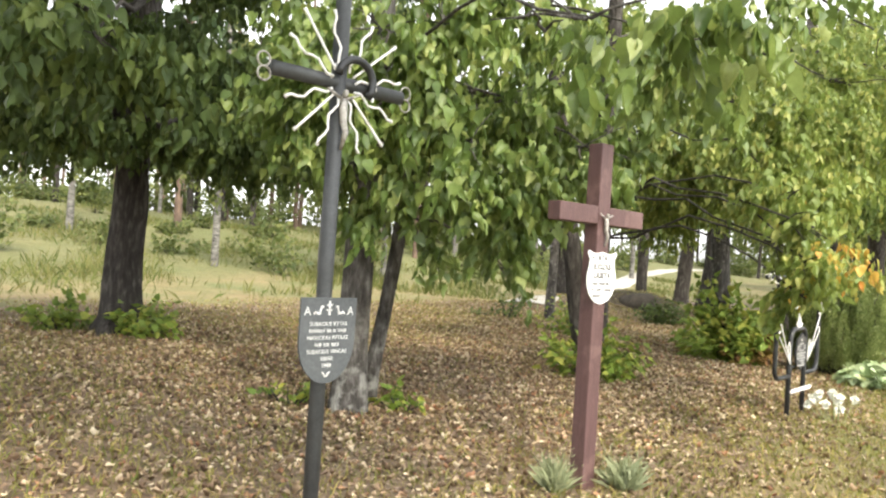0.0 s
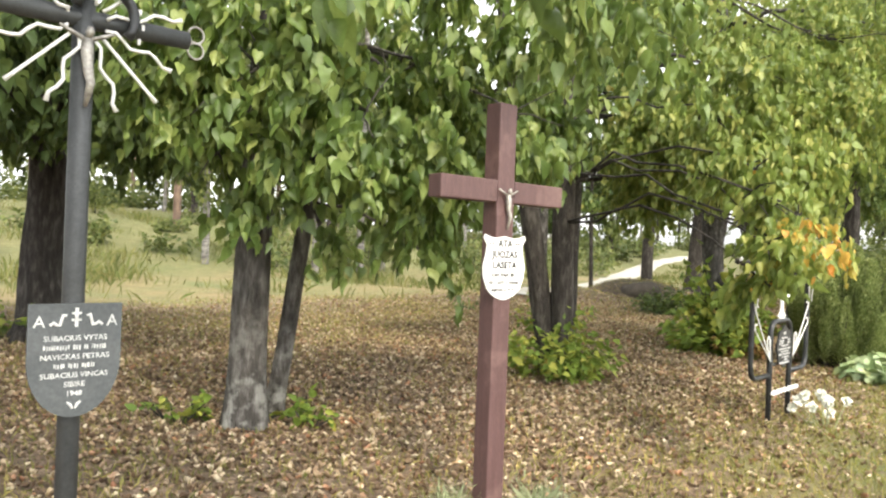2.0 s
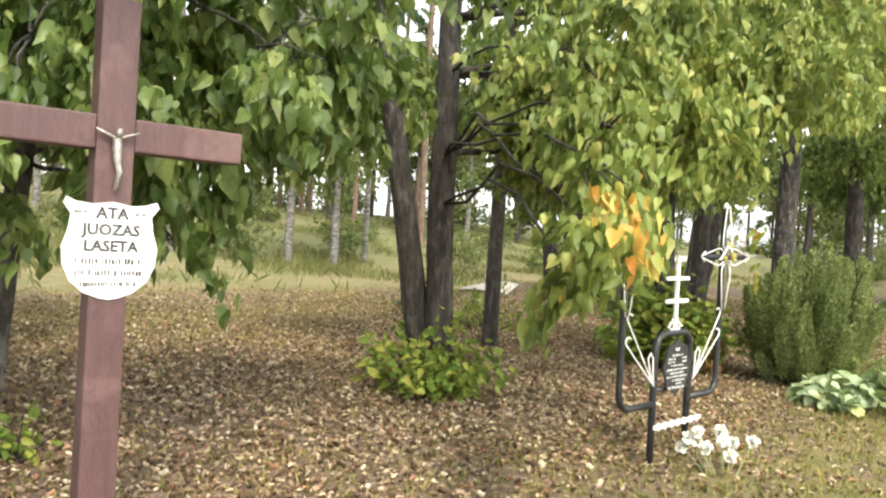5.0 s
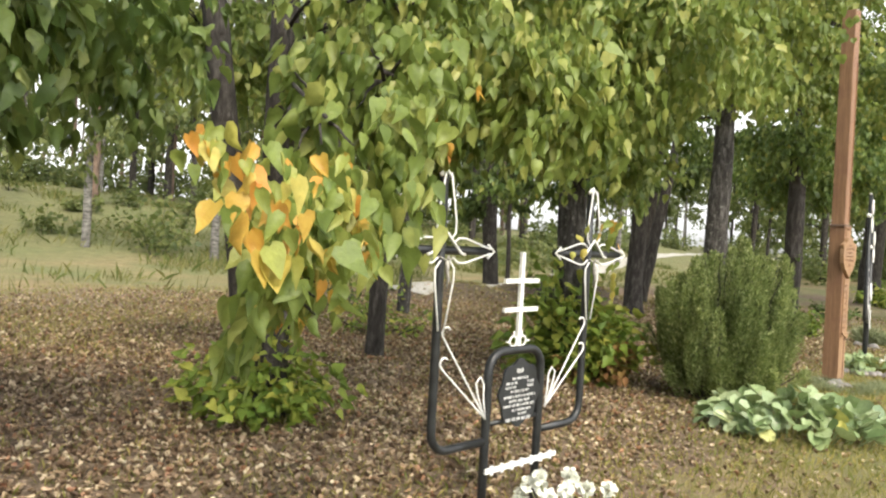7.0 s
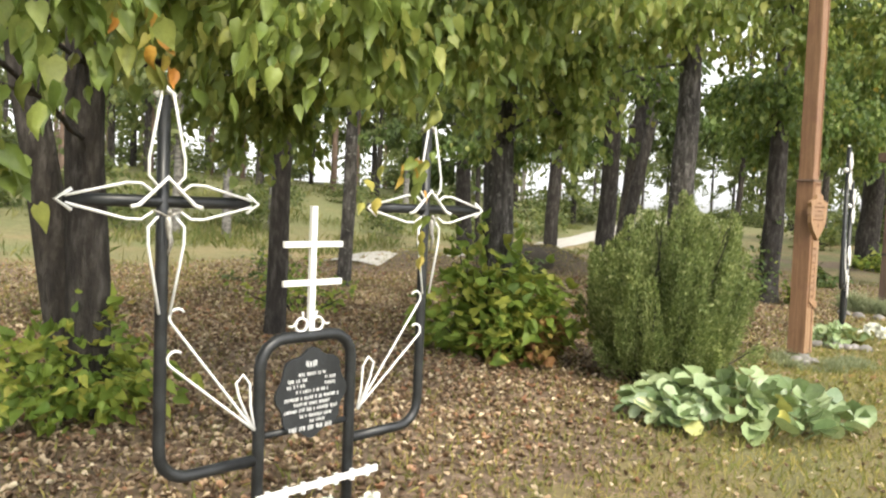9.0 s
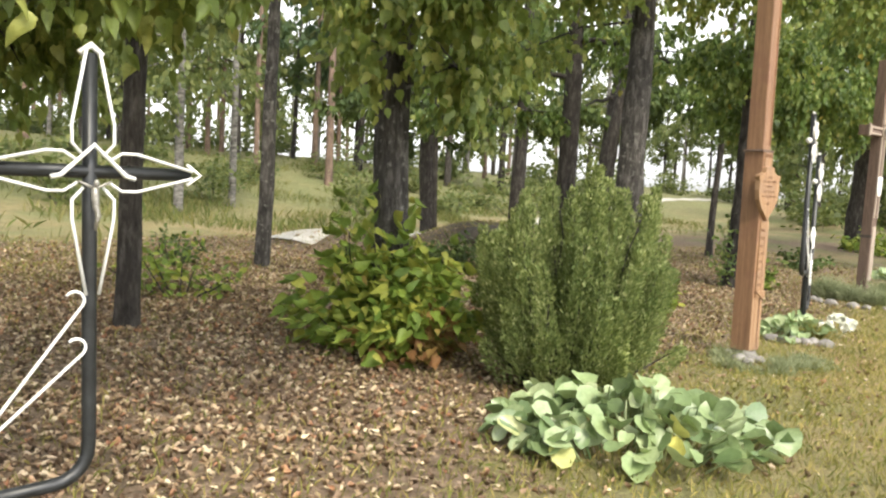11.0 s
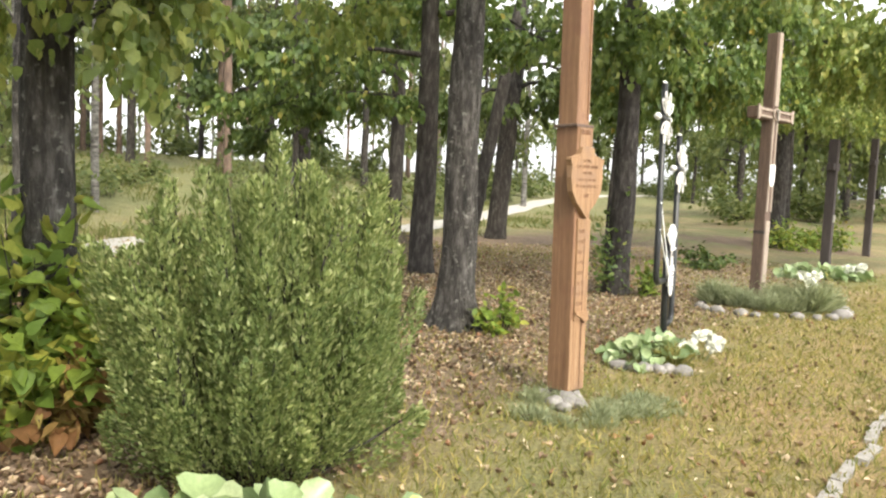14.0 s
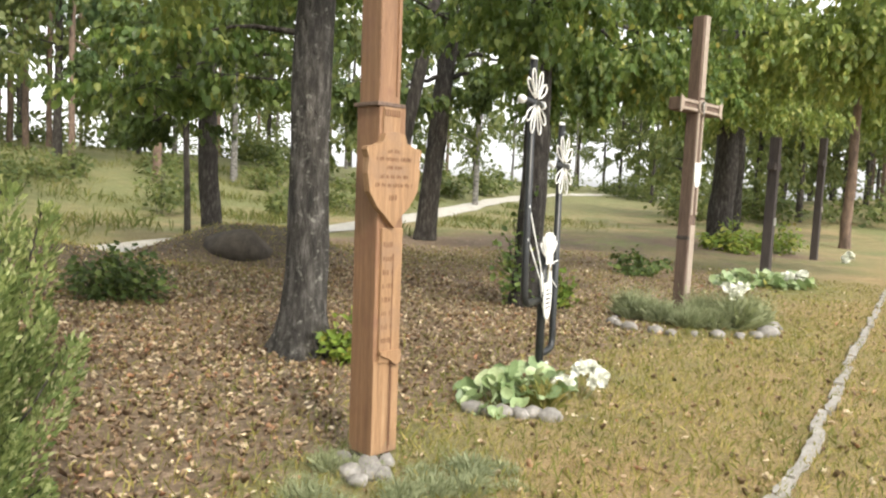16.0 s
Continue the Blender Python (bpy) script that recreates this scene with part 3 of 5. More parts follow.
# ---- crosses and memorials along the row ----
def crucifix_figure(parent, x, z, y, h, mat):
    """A small plain figure on a cross, one mesh."""
    p = []
    p.append(sweep([(x, y, z), (x, y - 0.01 * h, z - 0.18 * h), (x + 0.02 * h, y, z - 0.42 * h), (x + 0.05 * h, y - 0.05 * h, z - 0.6 * h), (x, y, z - 0.92 * h)], [0.07 * h, 0.085 * h, 0.07 * h, 0.06 * h, 0.03 * h], 7))
    p.append(sweep([(x, y, z - 0.02 * h), (x - 0.18 * h, y, z + 0.06 * h), (x - 0.36 * h, y, z + 0.14 * h)], [0.035 * h, 0.03 * h, 0.02 * h], 6))
    p.append(sweep([(x, y, z - 0.02 * h), (x + 0.18 * h, y, z + 0.06 * h), (x + 0.36 * h, y, z + 0.14 * h)], [0.035 * h, 0.03 * h, 0.02 * h], 6))
    p.append(sweep([(x + 0.01 * h, y - 0.02 * h, z + 0.02 * h), (x + 0.02 * h, y - 0.03 * h, z + 0.1 * h), (x + 0.03 * h, y - 0.03 * h, z + 0.17 * h)], [0.04 * h, 0.062 * h, 0.035 * h], 7))
    v, f = joined(p)
    return mesh_object("figure", v, f, mat, parent, "small cast metal crucifix figure", True)


def ring(cx, cz, r, y=0.0, n=18):
    return [(cx + r * math.cos(2 * math.pi * i / n), y, cz + r * math.sin(2 * math.pi * i / n)) for i in range(n)]


def pipe_cross():
    x, y = 0.14, 2.787
    z0 = ground_z(x, y)
    root = thing("metal_cross", pose(x, y, 0, 0.3, -0.2, 32.4), "dark grey pipe cross with white wavy rays and shield plaque", "memorial cross")
    tube("pole", [(0, 0, z0 - 0.2), (0, 0, 1.2), (0, 0, 2.74)], 0.040, METAL_GREY, root, "", 16)
    tube("crossbar", [(-0.375, 0, 2.185), (0, 0, 2.185), (0.395, 0, 2.185)], 0.036, METAL_GREY, root, "", 14)
    tube("crescent", arc(0.06, 2.2, 0.105, -40, 170, 14, -0.06), 0.02, METAL_BLACK, root, "dark crescent arch", 10)
    for cx, cz in ((-0.415, 2.215), (-0.41, 2.15), (0.43, 2.215), (0.43, 2.15), (-0.02, 2.775), (0.05, 2.775)):
        tube("end_ring", ring(cx, cz, 0.033), 0.005, SILVER, root, "thin silver wire ring", 6, True)
    for q, (mid, spread) in enumerate(((225, 24), (315, 24), (128, 24), (40, 26))):
        for k, off in enumerate((-spread, 0, spread)):
            a = radians(mid + off)
            ln = (0.30 if k == 1 else 0.27) if q < 2 else (0.33 if k == 1 else 0.29)
            pts = []
            for i in range(9):
                s = 0.07 + ln * i / 8
                w = 0.0 if k == 1 else 0.014 * math.sin(i * 1.5)
                pts.append((s * math.cos(a) - w * math.sin(a), -0.045, 2.17 + s * math.sin(a) + w * math.cos(a)))
            tube("ray", pts, [0.007] * 8 + [0.010], WHITE, root, "white painted wavy metal ray", 6)
    for i in range(9):
        a = radians(-25 + i * 25)
        part("bead", box(0.07 + 0.135 * math.cos(a), -0.03, 2.19 + 0.135 * math.sin(a), 0.013, 0.013, 0.024, 0.004), WHITE, root, "white bead")
    crucifix_figure(root, 0.0, 2.10, -0.055, 0.27, SILVER)
    z1 = 1.125
    w, h = 0.322, 0.42
    out = [(-w / 2, z1), (w / 2, z1)] + [(w / 2, z1 - 0.5 * h)] + [(w / 2 * math.cos(radians(a)), z1 - 0.5 * h - 0.5 * h * math.sin(radians(a))) for a in range(10, 171, 10)] + [(-w / 2, z1 - 0.5 * h)]
    pl = part("plaque", plate(out, -0.042, 0.014), PLATE_GREY, root, "grey shield plaque with white lettering")
    yy = -0.0575
    writing("A", -0.125, z1 - 0.085, yy, 0.06, LETTER, pl)
    writing("A", 0.125, z1 - 0.085, yy, 0.06, LETTER, pl)
    bm = box(0, yy, z1 - 0.05, 0.012, 0.002, 0.07, 0)
    for dz in (-0.035, -0.06):
        add_box(bm, 0, yy, z1 + dz, 0.034, 0.002, 0.008)
    part("painted_cross", bm, LETTER, pl)
    for s in (-1, 1):
        v, f = sweep([(s * (0.035 + 0.011 * k), yy, z1 - 0.075 + 0.006 * math.sin(k * 2) + (0.03 if k < 2 else 0)) for k in range(6)], 0.006, 5)
        mesh_object("painted_branch", v, f, LETTER, pl)
    for i, line in enumerate(("SUBACIUS VYTAS", "NAVASODU KAIMAS", "NAVICKAS PETRAS", "PUNSKO VL.", "SUBACIUS VINCAS", "SIBIRE", "1948")):
        z = z1 - 0.136 - 0.034 * i
        if i in (1, 3):
            bars([(0, z + 0.009, 0.0145 * len(line), 0.018)], yy, LETTER, pl, random.Random(i + 5))
        else:
            writing(line, 0, z, yy, 0.027, LETTER, pl, 1.05)
    v, f = joined([sweep([(e * 0.024, yy, z1 - 0.362), (e * 0.012, yy, z1 - 0.372), (e * 0.004, yy, z1 - 0.388)], [0.004, 0.006, 0.003], 5) for e in (-1, 1)])
    mesh_object("painted_sprig", v, f, LETTER, pl)


def brown_cross():
    x, y = 2.031, 3.993
    z0 = ground_z(x, y)
    root = thing("wooden_cross", pose(x, y, 0, -0.15, -0.1, 32.2), "brown painted wooden beam cross with white shield plaque", "memorial cross")
    bm = bmesh.new()
    add_box(bm, 0, 0, (2.22 + z0 - 0.2) / 2, 0.135, 0.115, 2.22 - z0 + 0.2, 0.008)
    part("upright", bm, BROWN_PAINT, root)
    for s in (-1, 1):
        part("crossarm", box(s * (0.0675 + 0.21), -0.004, 1.72, 0.42, 0.105, 0.125, 0.008), BROWN_PAINT, root)
    part("peg", box(0.487, 0, 1.70, 0.014, 0.05, 0.04, 0.004), BROWN_PAINT, root)
    crucifix_figure(root, 0.0, 1.70, -0.078, 0.21, SILVER)
    pl = part("plaque", plate(shield(0.335, 1.106, 1.475, 0.02), -0.0585, 0.008), WHITE, root, "white shield plaque with dark lettering")
    yy = -0.068
    bars([(-0.105, 1.425, 0.05, 0.012), (0.105, 1.425, 0.05, 0.012)], yy, INK, pl, random.Random(2))
    writing("ATA", 0, 1.405, yy, 0.058, INK, pl)
    writing("JUOZAS", 0, 1.345, yy, 0.056, INK, pl)
    writing("LASETA", 0, 1.285, yy, 0.056, INK, pl)
    bars([(0, 1.247, 0.24, 0.022), (0, 1.205, 0.24, 0.022), (0, 1.163, 0.2, 0.018)], yy, INK, pl, random.Random(3))


def hook(a, b, side, r=0.03):
    """A wire from a to b that ends in a crook."""
    (x0, z0), (x1, z1) = a, b
    pts = [(x0 + (x1 - x0) * i / 5, -0.02, z0 + (z1 - z0) * i / 5) for i in range(6)]
    ang = math.atan2(z1 - z0, x1 - x0)
    cx, cz = x1 - side * r * math.sin(ang), z1 + side * r * math.cos(ang)
    s0 = math.atan2(z1 - cz, x1 - cx)
    return pts + [(cx + r * math.cos(s0 + side * t), -0.02, cz + r * math.sin(s0 + side * t)) for t in [0.4 * k for k in range(1, 9)]]


def small_cross(root, s, zc, half, top, low, y=0.0, hub=0.07):
    """Arms and white wire star on an upright tube at s."""
    tube("arm", [(s - half, y, zc), (s, y, zc), (s + half, y, zc)], 0.022, METAL_BLACK, root)
    for e in (-1, 1):
        v, f = joined([sweep([(s + e * (half - 0.02), y - 0.03, zc - 0.035), (s + e * (half + 0.03), y - 0.03, zc), (s + e * (half - 0.02), y - 0.03, zc + 0.035)], 0.007, 6)])
        mesh_object("end_cap", v, f, WHITE, root, "white wire chevron", True)
    for e in (-1, 1):
        for d in (-1, 1):
            tube("star_wire", [(s + e * 0.05, y - 0.035, zc + d * 0.035), (s + e * 0.09, y - 0.035, zc + d * 0.062), (s + e * 0.14, y - 0.035, zc + d * 0.062), (s + e * half, y - 0.03, zc + d * 0.012)], 0.0055, WHITE, root, "", 6)
    for e, end in ((1, top), (-1, low)):
        for d in (-1, 1):
            tube("star_wire", [(s + d * 0.03, y - 0.035, zc + e * 0.05), (s + d * 0.065, y - 0.035, zc + e * 0.09), (s + d * 0.065, y - 0.035, zc + e * 0.15), (s + d * 0.02, y - 0.03, zc + e * end)], 0.0055, WHITE, root, "", 6)
    tube("roof_wire", [(s - 0.13, y - 0.045, zc - 0.02), (s - 0.10, y - 0.045, zc - 0.012), (s, y - 0.045, zc + 0.085), (s + 0.10, y - 0.045, zc - 0.012), (s + 0.13, y - 0.045, zc - 0.02)], 0.008, WHITE, root, "white wire gable", 6)
    crucifix_figure(root, s, zc - 0.05, y - 0.05, 0.15, SILVER)
    tube("cap", [(s - 0.035, y - 0.01, zc + top - 0.015), (s, y - 0.01, zc + top + 0.015), (s + 0.035, y - 0.01, zc + top - 0.015)], 0.012, WHITE, root, "white metal cap", 6)


def tube_memorial():
    x, y = 5.215, 6.142
    z0 = ground_z(x, y)
    root = thing("tube_memorial", pose(x, y, 0, 0.1, -1.06, 36.0), "black bent-tube memorial with twin crosses, white wirework and black plaque", "memorial")
    for e in (-1, 1):
        s, leg = e * 0.633, e * 0.225
        wing = [(s, 0, 1.77), (s, 0, 1.2), (s, 0, 0.5)] + [(s - e * 0.11 + e * 0.11 * math.cos(radians(a)), 0, 0.48 - 0.11 * math.sin(radians(a))) for a in (15, 35, 55, 75, 90)] + [(leg + e * 0.02, 0, 0.37)]
        tube("wing_tube", wing, 0.023, METAL_BLACK, root, "", 12)
        small_cross(root, s, 1.395, 0.335, 0.385, 0.40)
        for k, (dx, dz) in enumerate(((0.42, 0.99), (0.42, 0.83))):
            pts = hook((leg + e * 0.03, 0.5), (e * (0.215 + dx - 0.03), dz - 0.03), e)
            tube("hook_wire", pts, 0.0055, WHITE, root, "white hooked wire", 6)
        tube("loop_wire", [(leg + e * 0.03, -0.02, 0.5), (leg + e * 0.05, -0.02, 0.6), (leg + e * 0.055, -0.02, 0.69), (leg + e * 0.085, -0.02, 0.73), (leg + e * 0.115, -0.02, 0.70), (leg + e * 0.10, -0.02, 0.64), (leg + e * 0.035, -0.02, 0.5)], 0.0055, WHITE, root, "white wire loop", 6)
    arch = [(-0.225, 0, z0 - 0.2), (-0.225, 0, 0.4), (-0.225, 0, 0.74)] + [(-0.115 - 0.11 * math.cos(radians(a)), 0, 0.74 + 0.11 * math.sin(radians(a))) for a in (20, 45, 70, 90)]
    arch += [(-p[0], 0, p[2]) for p in reversed(arch)]
    tube("arch_tube", arch, 0.025, METAL_BLACK, root, "", 12)
    tube("cross_rail", [(-0.225, 0, 0.46), (0, 0, 0.46), (0.225, 0, 0.46)], 0.015, METAL_BLACK, root, "", 8)
    w, za, zb = 0.335, 0.435, 0.80
    out = [(w / 2 * (1 + 0.06 * math.cos(8 * a)) * math.cos(a), (za + zb) / 2 + (zb - za) / 2 * (1 + 0.06 * math.cos(8 * a)) * math.sin(a)) for a in [2 * math.pi * i / 48 for i in range(48)]]
    pl = part("plaque", plate(out, -0.028, 0.014), PLATE_BLACK, root, "black scalloped plaque with white lettering")
    rows = [(0, 0.742, 0.07, 0.026), (0, 0.70, 0.14, 0.015), (-0.07, 0.676, 0.1, 0.016), (0.09, 0.676, 0.06, 0.016), (-0.08, 0.652, 0.09, 0.016), (0.09, 0.652, 0.06, 0.016), (0, 0.628, 0.16, 0.015), (0, 0.60, 0.27, 0.016), (0, 0.575, 0.18, 0.015), (0, 0.55, 0.27, 0.016), (0.02, 0.523, 0.16, 0.015), (0.03, 0.5, 0.08, 0.014), (0, 0.473, 0.22, 0.02)]
    bars(rows, -0.0435, LETTER, pl, random.Random(8))
    bm = box(0.01, 0, 1.125, 0.028, 0.022, 0.54, 0.003)
    add_box(bm, 0.012, -0.003, 1.235, 0.29, 0.018, 0.026, 0.003)
    add_box(bm, 0.012, -0.003, 1.075, 0.29, 0.018, 0.026, 0.003)
    part("double_cross", bm, WHITE, root, "white two-barred cross")
    for e in (-1, 1):
        tube("scroll_wire", ring(e * 0.04, 0.90, 0.028, -0.005), 0.006, WHITE, root, "white wire scroll", 6, True)
        tube("scroll_tip", [(e * 0.062, -0.005, 0.91), (e * 0.085, -0.005, 0.895), (e * 0.10, -0.005, 0.90)], 0.005, WHITE, root, "", 6)
        tube("scroll_tip", [(e * 0.03, -0.005, 0.92), (e * 0.035, -0.005, 0.955)], 0.005, WHITE, root, "", 6)
    bm = box(0.06, -0.035, 0.215, 0.62, 0.012, 0.03, 0.003)
    for k in range(7):
        add_box(bm, -0.2 + 0.085 * k, -0.037, 0.215, 0.02, 0.016, 0.05, 0.002)
    part("white_rail", bm, WHITE, root, "white notched metal rail")


def carved_post():
    x, y = 10.49, 10.637
    z0 = ground_z(x, y)
    root = thing("carved_wooden_post", pose(x, y, 0, -0.7, -0.5, 31.7), "tall carved reddish-brown oak post with shield on stone footing", "memorial cross")
    part("lower_beam", box(0.014, 0.008, (1.95 + 0.03) / 2, 0.188, 0.19, 1.92, 0.01), OAK, root)
    part("face_board", box(0.022, -0.092, 0.92, 0.15, 0.022, 0.74, 0.006), OAK_FRONT, root)
    lip = [(-0.053, 0.6), (-0.053, 0.617), (0.097, 0.617), (0.097, 0.555), (0.072, 0.534), (0.045, 0.545), (0.01, 0.572)]
    part("carved_lip", plate([(a, b) for a, b in reversed(lip)], -0.087, 0.03), OAK_FRONT, root, "carved curling lip")
    # Dark copy of the lip set 8 mm lower, as its painted shadow.
    part("painted_lip_shadow", plate([(a, b - 0.008) for a, b in reversed(lip)], -0.0868, 0.012), OAK_CUT_SHADOW, root, "dark painted shadow under the carved lip")
    part("upper_beam", box(0.002, 0.012, 3.3, 0.155, 0.165, 2.7, 0.012), OAK, root)
    for k in range(34):
        if k:
            part("tooth", box(-0.07, -0.0705, 2.0 + 0.05 * k, 0.01, 0.01, 0.026, 0.003), OAK, root)
    part("rib", box(0.05, -0.074, 3.0, 0.014, 0.014, 2.0, 0.004), OAK, root)
    part("groove", box(0.012, -0.0685, 2.9, 0.008, 0.003, 1.8, 0), OAK_CUT_SHADOW, root)
    part("crack", box(0.03, -0.1035, 0.6, 0.005, 0.002, 1.1, 0), OAK_CUT_SHADOW, root)
    part("crack", box(0.05, -0.0905, 0.3, 0.007, 0.003, 0.46, 0), OAK_CUT_SHADOW, root)
    part("front_board", box(0.014, -0.0885, 0.3, 0.186, 0.004, 0.52, 0.001), OAK_FRONT, root, "golden front face")
    part("band", box(0, 0.01, 1.95, 0.2, 0.205, 0.022, 0.005), GREY_WOOD, root, "grey moulded band")
    part("neck_board", box(0, -0.088, 1.82, 0.12, 0.02, 0.23, 0.006), OAK_FRONT, root)
    for k in range(7):
        part("dentil", box(-0.05 + 0.0166 * k, -0.1, 1.905, 0.008, 0.008, 0.035, 0.002), OAK, root)
    sh = [(0, 1.80), (0.06, 1.79), (0.075, 1.745), (0.12, 1.725), (0.17, 1.715), (0.175, 1.70), (0.16, 1.66), (0.165, 1.58), (0.15, 1.48), (0.10, 1.39), (0.05, 1.34), (0.02, 1.30), (0, 1.27)]
    sh = [(a * 1.14 + (0.012 if a == 0 else 0), 1.535 + (b - 1.535) * (1.02 if b > 1.535 else 0.92)) for a, b in sh]
    sh = sh + [(-a, b) for a, b in reversed(sh[1:-1])]
    pl = part("shield", plate(sh, -0.083, 0.045), OAK_FRONT, root, "carved oak shield with worn inscription")
    bars([(0, 1.70, 0.1, 0.022), (0, 1.66, 0.26, 0.024), (0, 1.615, 0.11, 0.022), (0, 1.565, 0.2, 0.022), (0, 1.52, 0.27, 0.024), (0, 1.455, 0.07, 0.03)], -0.1285, OAK_WORN, pl, random.Random(4))
    bars([(0.0, 1.2 - 0.075 * k, 0.085, 0.03) for k in range(8)], -0.1035, OAK_WORN, root, random.Random(6))
    part("base_shoe", box(0, 0.012, 0.03, 0.15, 0.17, 0.08, 0.01), DARK_WOOD, root, "dark narrow foot")
    return root


def wing_memorial():
    """Two tubes of different height on one leg, with white loops."""
    x, y = 12.086, 12.121
    z0 = ground_z(x, y)
    root = thing("tube_memorial", pose(x, y, 0, -0.9, -0.2, 48.7), "tall black tube memorial with white petal wirework and small plaques", "memorial")
    tube("leg", [(0, 0, z0 - 0.2), (0, 0, 0.6), (0, 0, 1.1)], 0.035, METAL_BLACK, root, "", 12)
    for s, za, zb, zc in ((-0.41, 0.68, 2.5, 2.19), (0.31, 0.23, 2.09, 1.76)):
        e = 1 if s > 0 else -1
        w = [(s, 0, zb), (s, 0, za + 0.1)] + [(s - e * 0.09 + e * 0.09 * math.cos(radians(a)), 0, za + 0.09 - 0.09 * math.sin(radians(a))) for a in (20, 45, 70, 90)] + [(e * 0.02, 0, za)]
        tube("wing_tube", w, 0.028, METAL_BLACK, root, "", 12)
        tube("arm", [(s - 0.2, 0, zc), (s + 0.2, 0, zc)], 0.026, METAL_BLACK, root, "", 10)
        for sg in (-1, 1):
            tube("arm_cap", [(s + sg * 0.2, 0, zc), (s + sg * 0.225, 0, zc)], 0.032, WHITE, root, "white painted arm end", 10)
        for k in range(8):
            a = radians(22.5 + 45 * k)
            if k in (0, 3, 4, 7):
                a = radians((35, 0, 0, 145, 215, 0, 0, 325)[k])
            u, n2 = Vector((math.cos(a), 0, math.sin(a))), Vector((-math.sin(a), 0, math.cos(a)))
            pts = [Vector((s, -0.035, zc)) + u * d + n2 * o for d, o in ((0.04, 0), (0.13, 0.025), (0.2, 0.035), (0.245, 0.014), (0.245, -0.014), (0.2, -0.035), (0.13, -0.025))]
            tube("petal_wire", pts, 0.006, WHITE, root, "white wire petal", 6, True)
        tube("cap", [(s - 0.05, 0, zb + 0.012), (s + 0.05, 0, zb + 0.012)], 0.014, WHITE, root, "white metal cap", 8)
        for k in range(2):
            tube("link_wire", [(s + e * 0.02, -0.02, za + 0.75 - 0.25 * k), (e * 0.12, -0.02, 0.95 - 0.1 * k), (e * 0.035, -0.02, 0.72 - 0.1 * k)], 0.0055, WHITE, root, "white wire", 6)
    for k in range(7):
        a = radians(90 + (k - 3) * 17)
        c = (0.0, 0.98)
        pts = [(c[0] + math.cos(a) * d - math.sin(a) * o, -0.04, c[1] + math.sin(a) * d + math.cos(a) * o) for d, o in ((0.05, 0), (0.15, 0.018), (0.24, 0.012), (0.24, -0.012), (0.15, -0.018))]
        tube("petal_wire", pts, 0.007, WHITE, root, "white wire petal", 6, True)
    part("book_plate", box(0, -0.05, 1.05, 0.15, 0.012, 0.17, 0.004), WHITE, root, "white metal plate")
    pl = part("plaque", plate(shield(0.17, 0.52, 0.82), -0.04, 0.012), WHITE, root, "white shield plaque with dark lettering")
    bars([(0, 0.76 - 0.035 * k, 0.11, 0.014) for k in range(5)], -0.0535, INK, pl, random.Random(3))
    for e in (-1, 1):
        tube("loop_wire", [(e * 0.07, -0.03, 0.74), (e * 0.09, -0.03, 0.86), (e * 0.11, -0.03, 0.9), (e * 0.12, -0.03, 0.85), (e * 0.1, -0.03, 0.76)], 0.0055, WHITE, root, "white wire loop", 6, True)
    part("tag", box(0.0, -0.045, 0.14, 0.15, 0.012, 0.06, 0.004), WHITE, root, "small white tag")


def grey_cross():
    x, y = 15.696, 15.833
    z0 = ground_z(x, y)
    root = thing("wooden_cross", pose(x, y, 0, -0.25, 0.35, 27.7), "tall weathered brown wooden cross with carved arms and white plaque", "memorial cross")
    part("upright", box(0, 0, (4.05 + z0 - 0.2) / 2, 0.17, 0.17, 4.05 - z0 + 0.2, 0.012), GREY_WOOD, root)
    for s in (-1, 1):
        part("crossarm", box(s * 0.315, 0, 2.82, 0.46, 0.17, 0.17, 0.012), GREY_WOOD, root)
        for dz in (-0.05, 0.05):
            part("arm_moulding", box(s * 0.30, -0.094, 2.82 + dz, 0.40, 0.018, 0.035, 0.006), PALE_WOOD, root, "bleached carved moulding")
        flare = plate([(s * 0.47, 2.75), (s * 0.55, 2.705), (s * 0.55, 2.935), (s * 0.47, 2.89)] if s > 0 else [(-0.55, 2.705), (-0.47, 2.75), (-0.47, 2.89), (-0.55, 2.935)], -0.0865, 0.024)
        part("arm_end", flare, PALE_WOOD, root, "flared bleached arm end")
    for e in (-1, 1):
        part("edge_moulding", box(e * 0.055, -0.094, 2.05, 0.04, 0.018, 1.42, 0.005), PALE_WOOD, root, "bleached edge moulding")
    part("front_strip", box(0, -0.093, 3.5, 0.11, 0.016, 1.1, 0.004), PALE_WOOD, root, "bleached front board")
    part("front_strip", box(0, -0.093, 0.72, 0.12, 0.016, 0.95, 0.004), PALE_WOOD, root, "bleached front board")
    tube("wreath", ring(0, 2.82, 0.085, -0.108), 0.016, PALE_WOOD, root, "small carved wreath", 8, True)
    crucifix_figure(root, 0, 2.86, -0.125, 0.2, SILVER)
    pl = part("plaque", plate(shield(0.16, 1.72, 2.06), -0.101, 0.012), WHITE, root, "white oval plaque")
    bars([(0, 1.98 - 0.05 * k, 0.1, 0.018) for k in range(4)], -0.1145, INK, pl, random.Random(1))
    part("hoop", box(0, 0, 1.02, 0.18, 0.18, 0.05, 0.004), DARK_WOOD, root, "dark iron hoop")


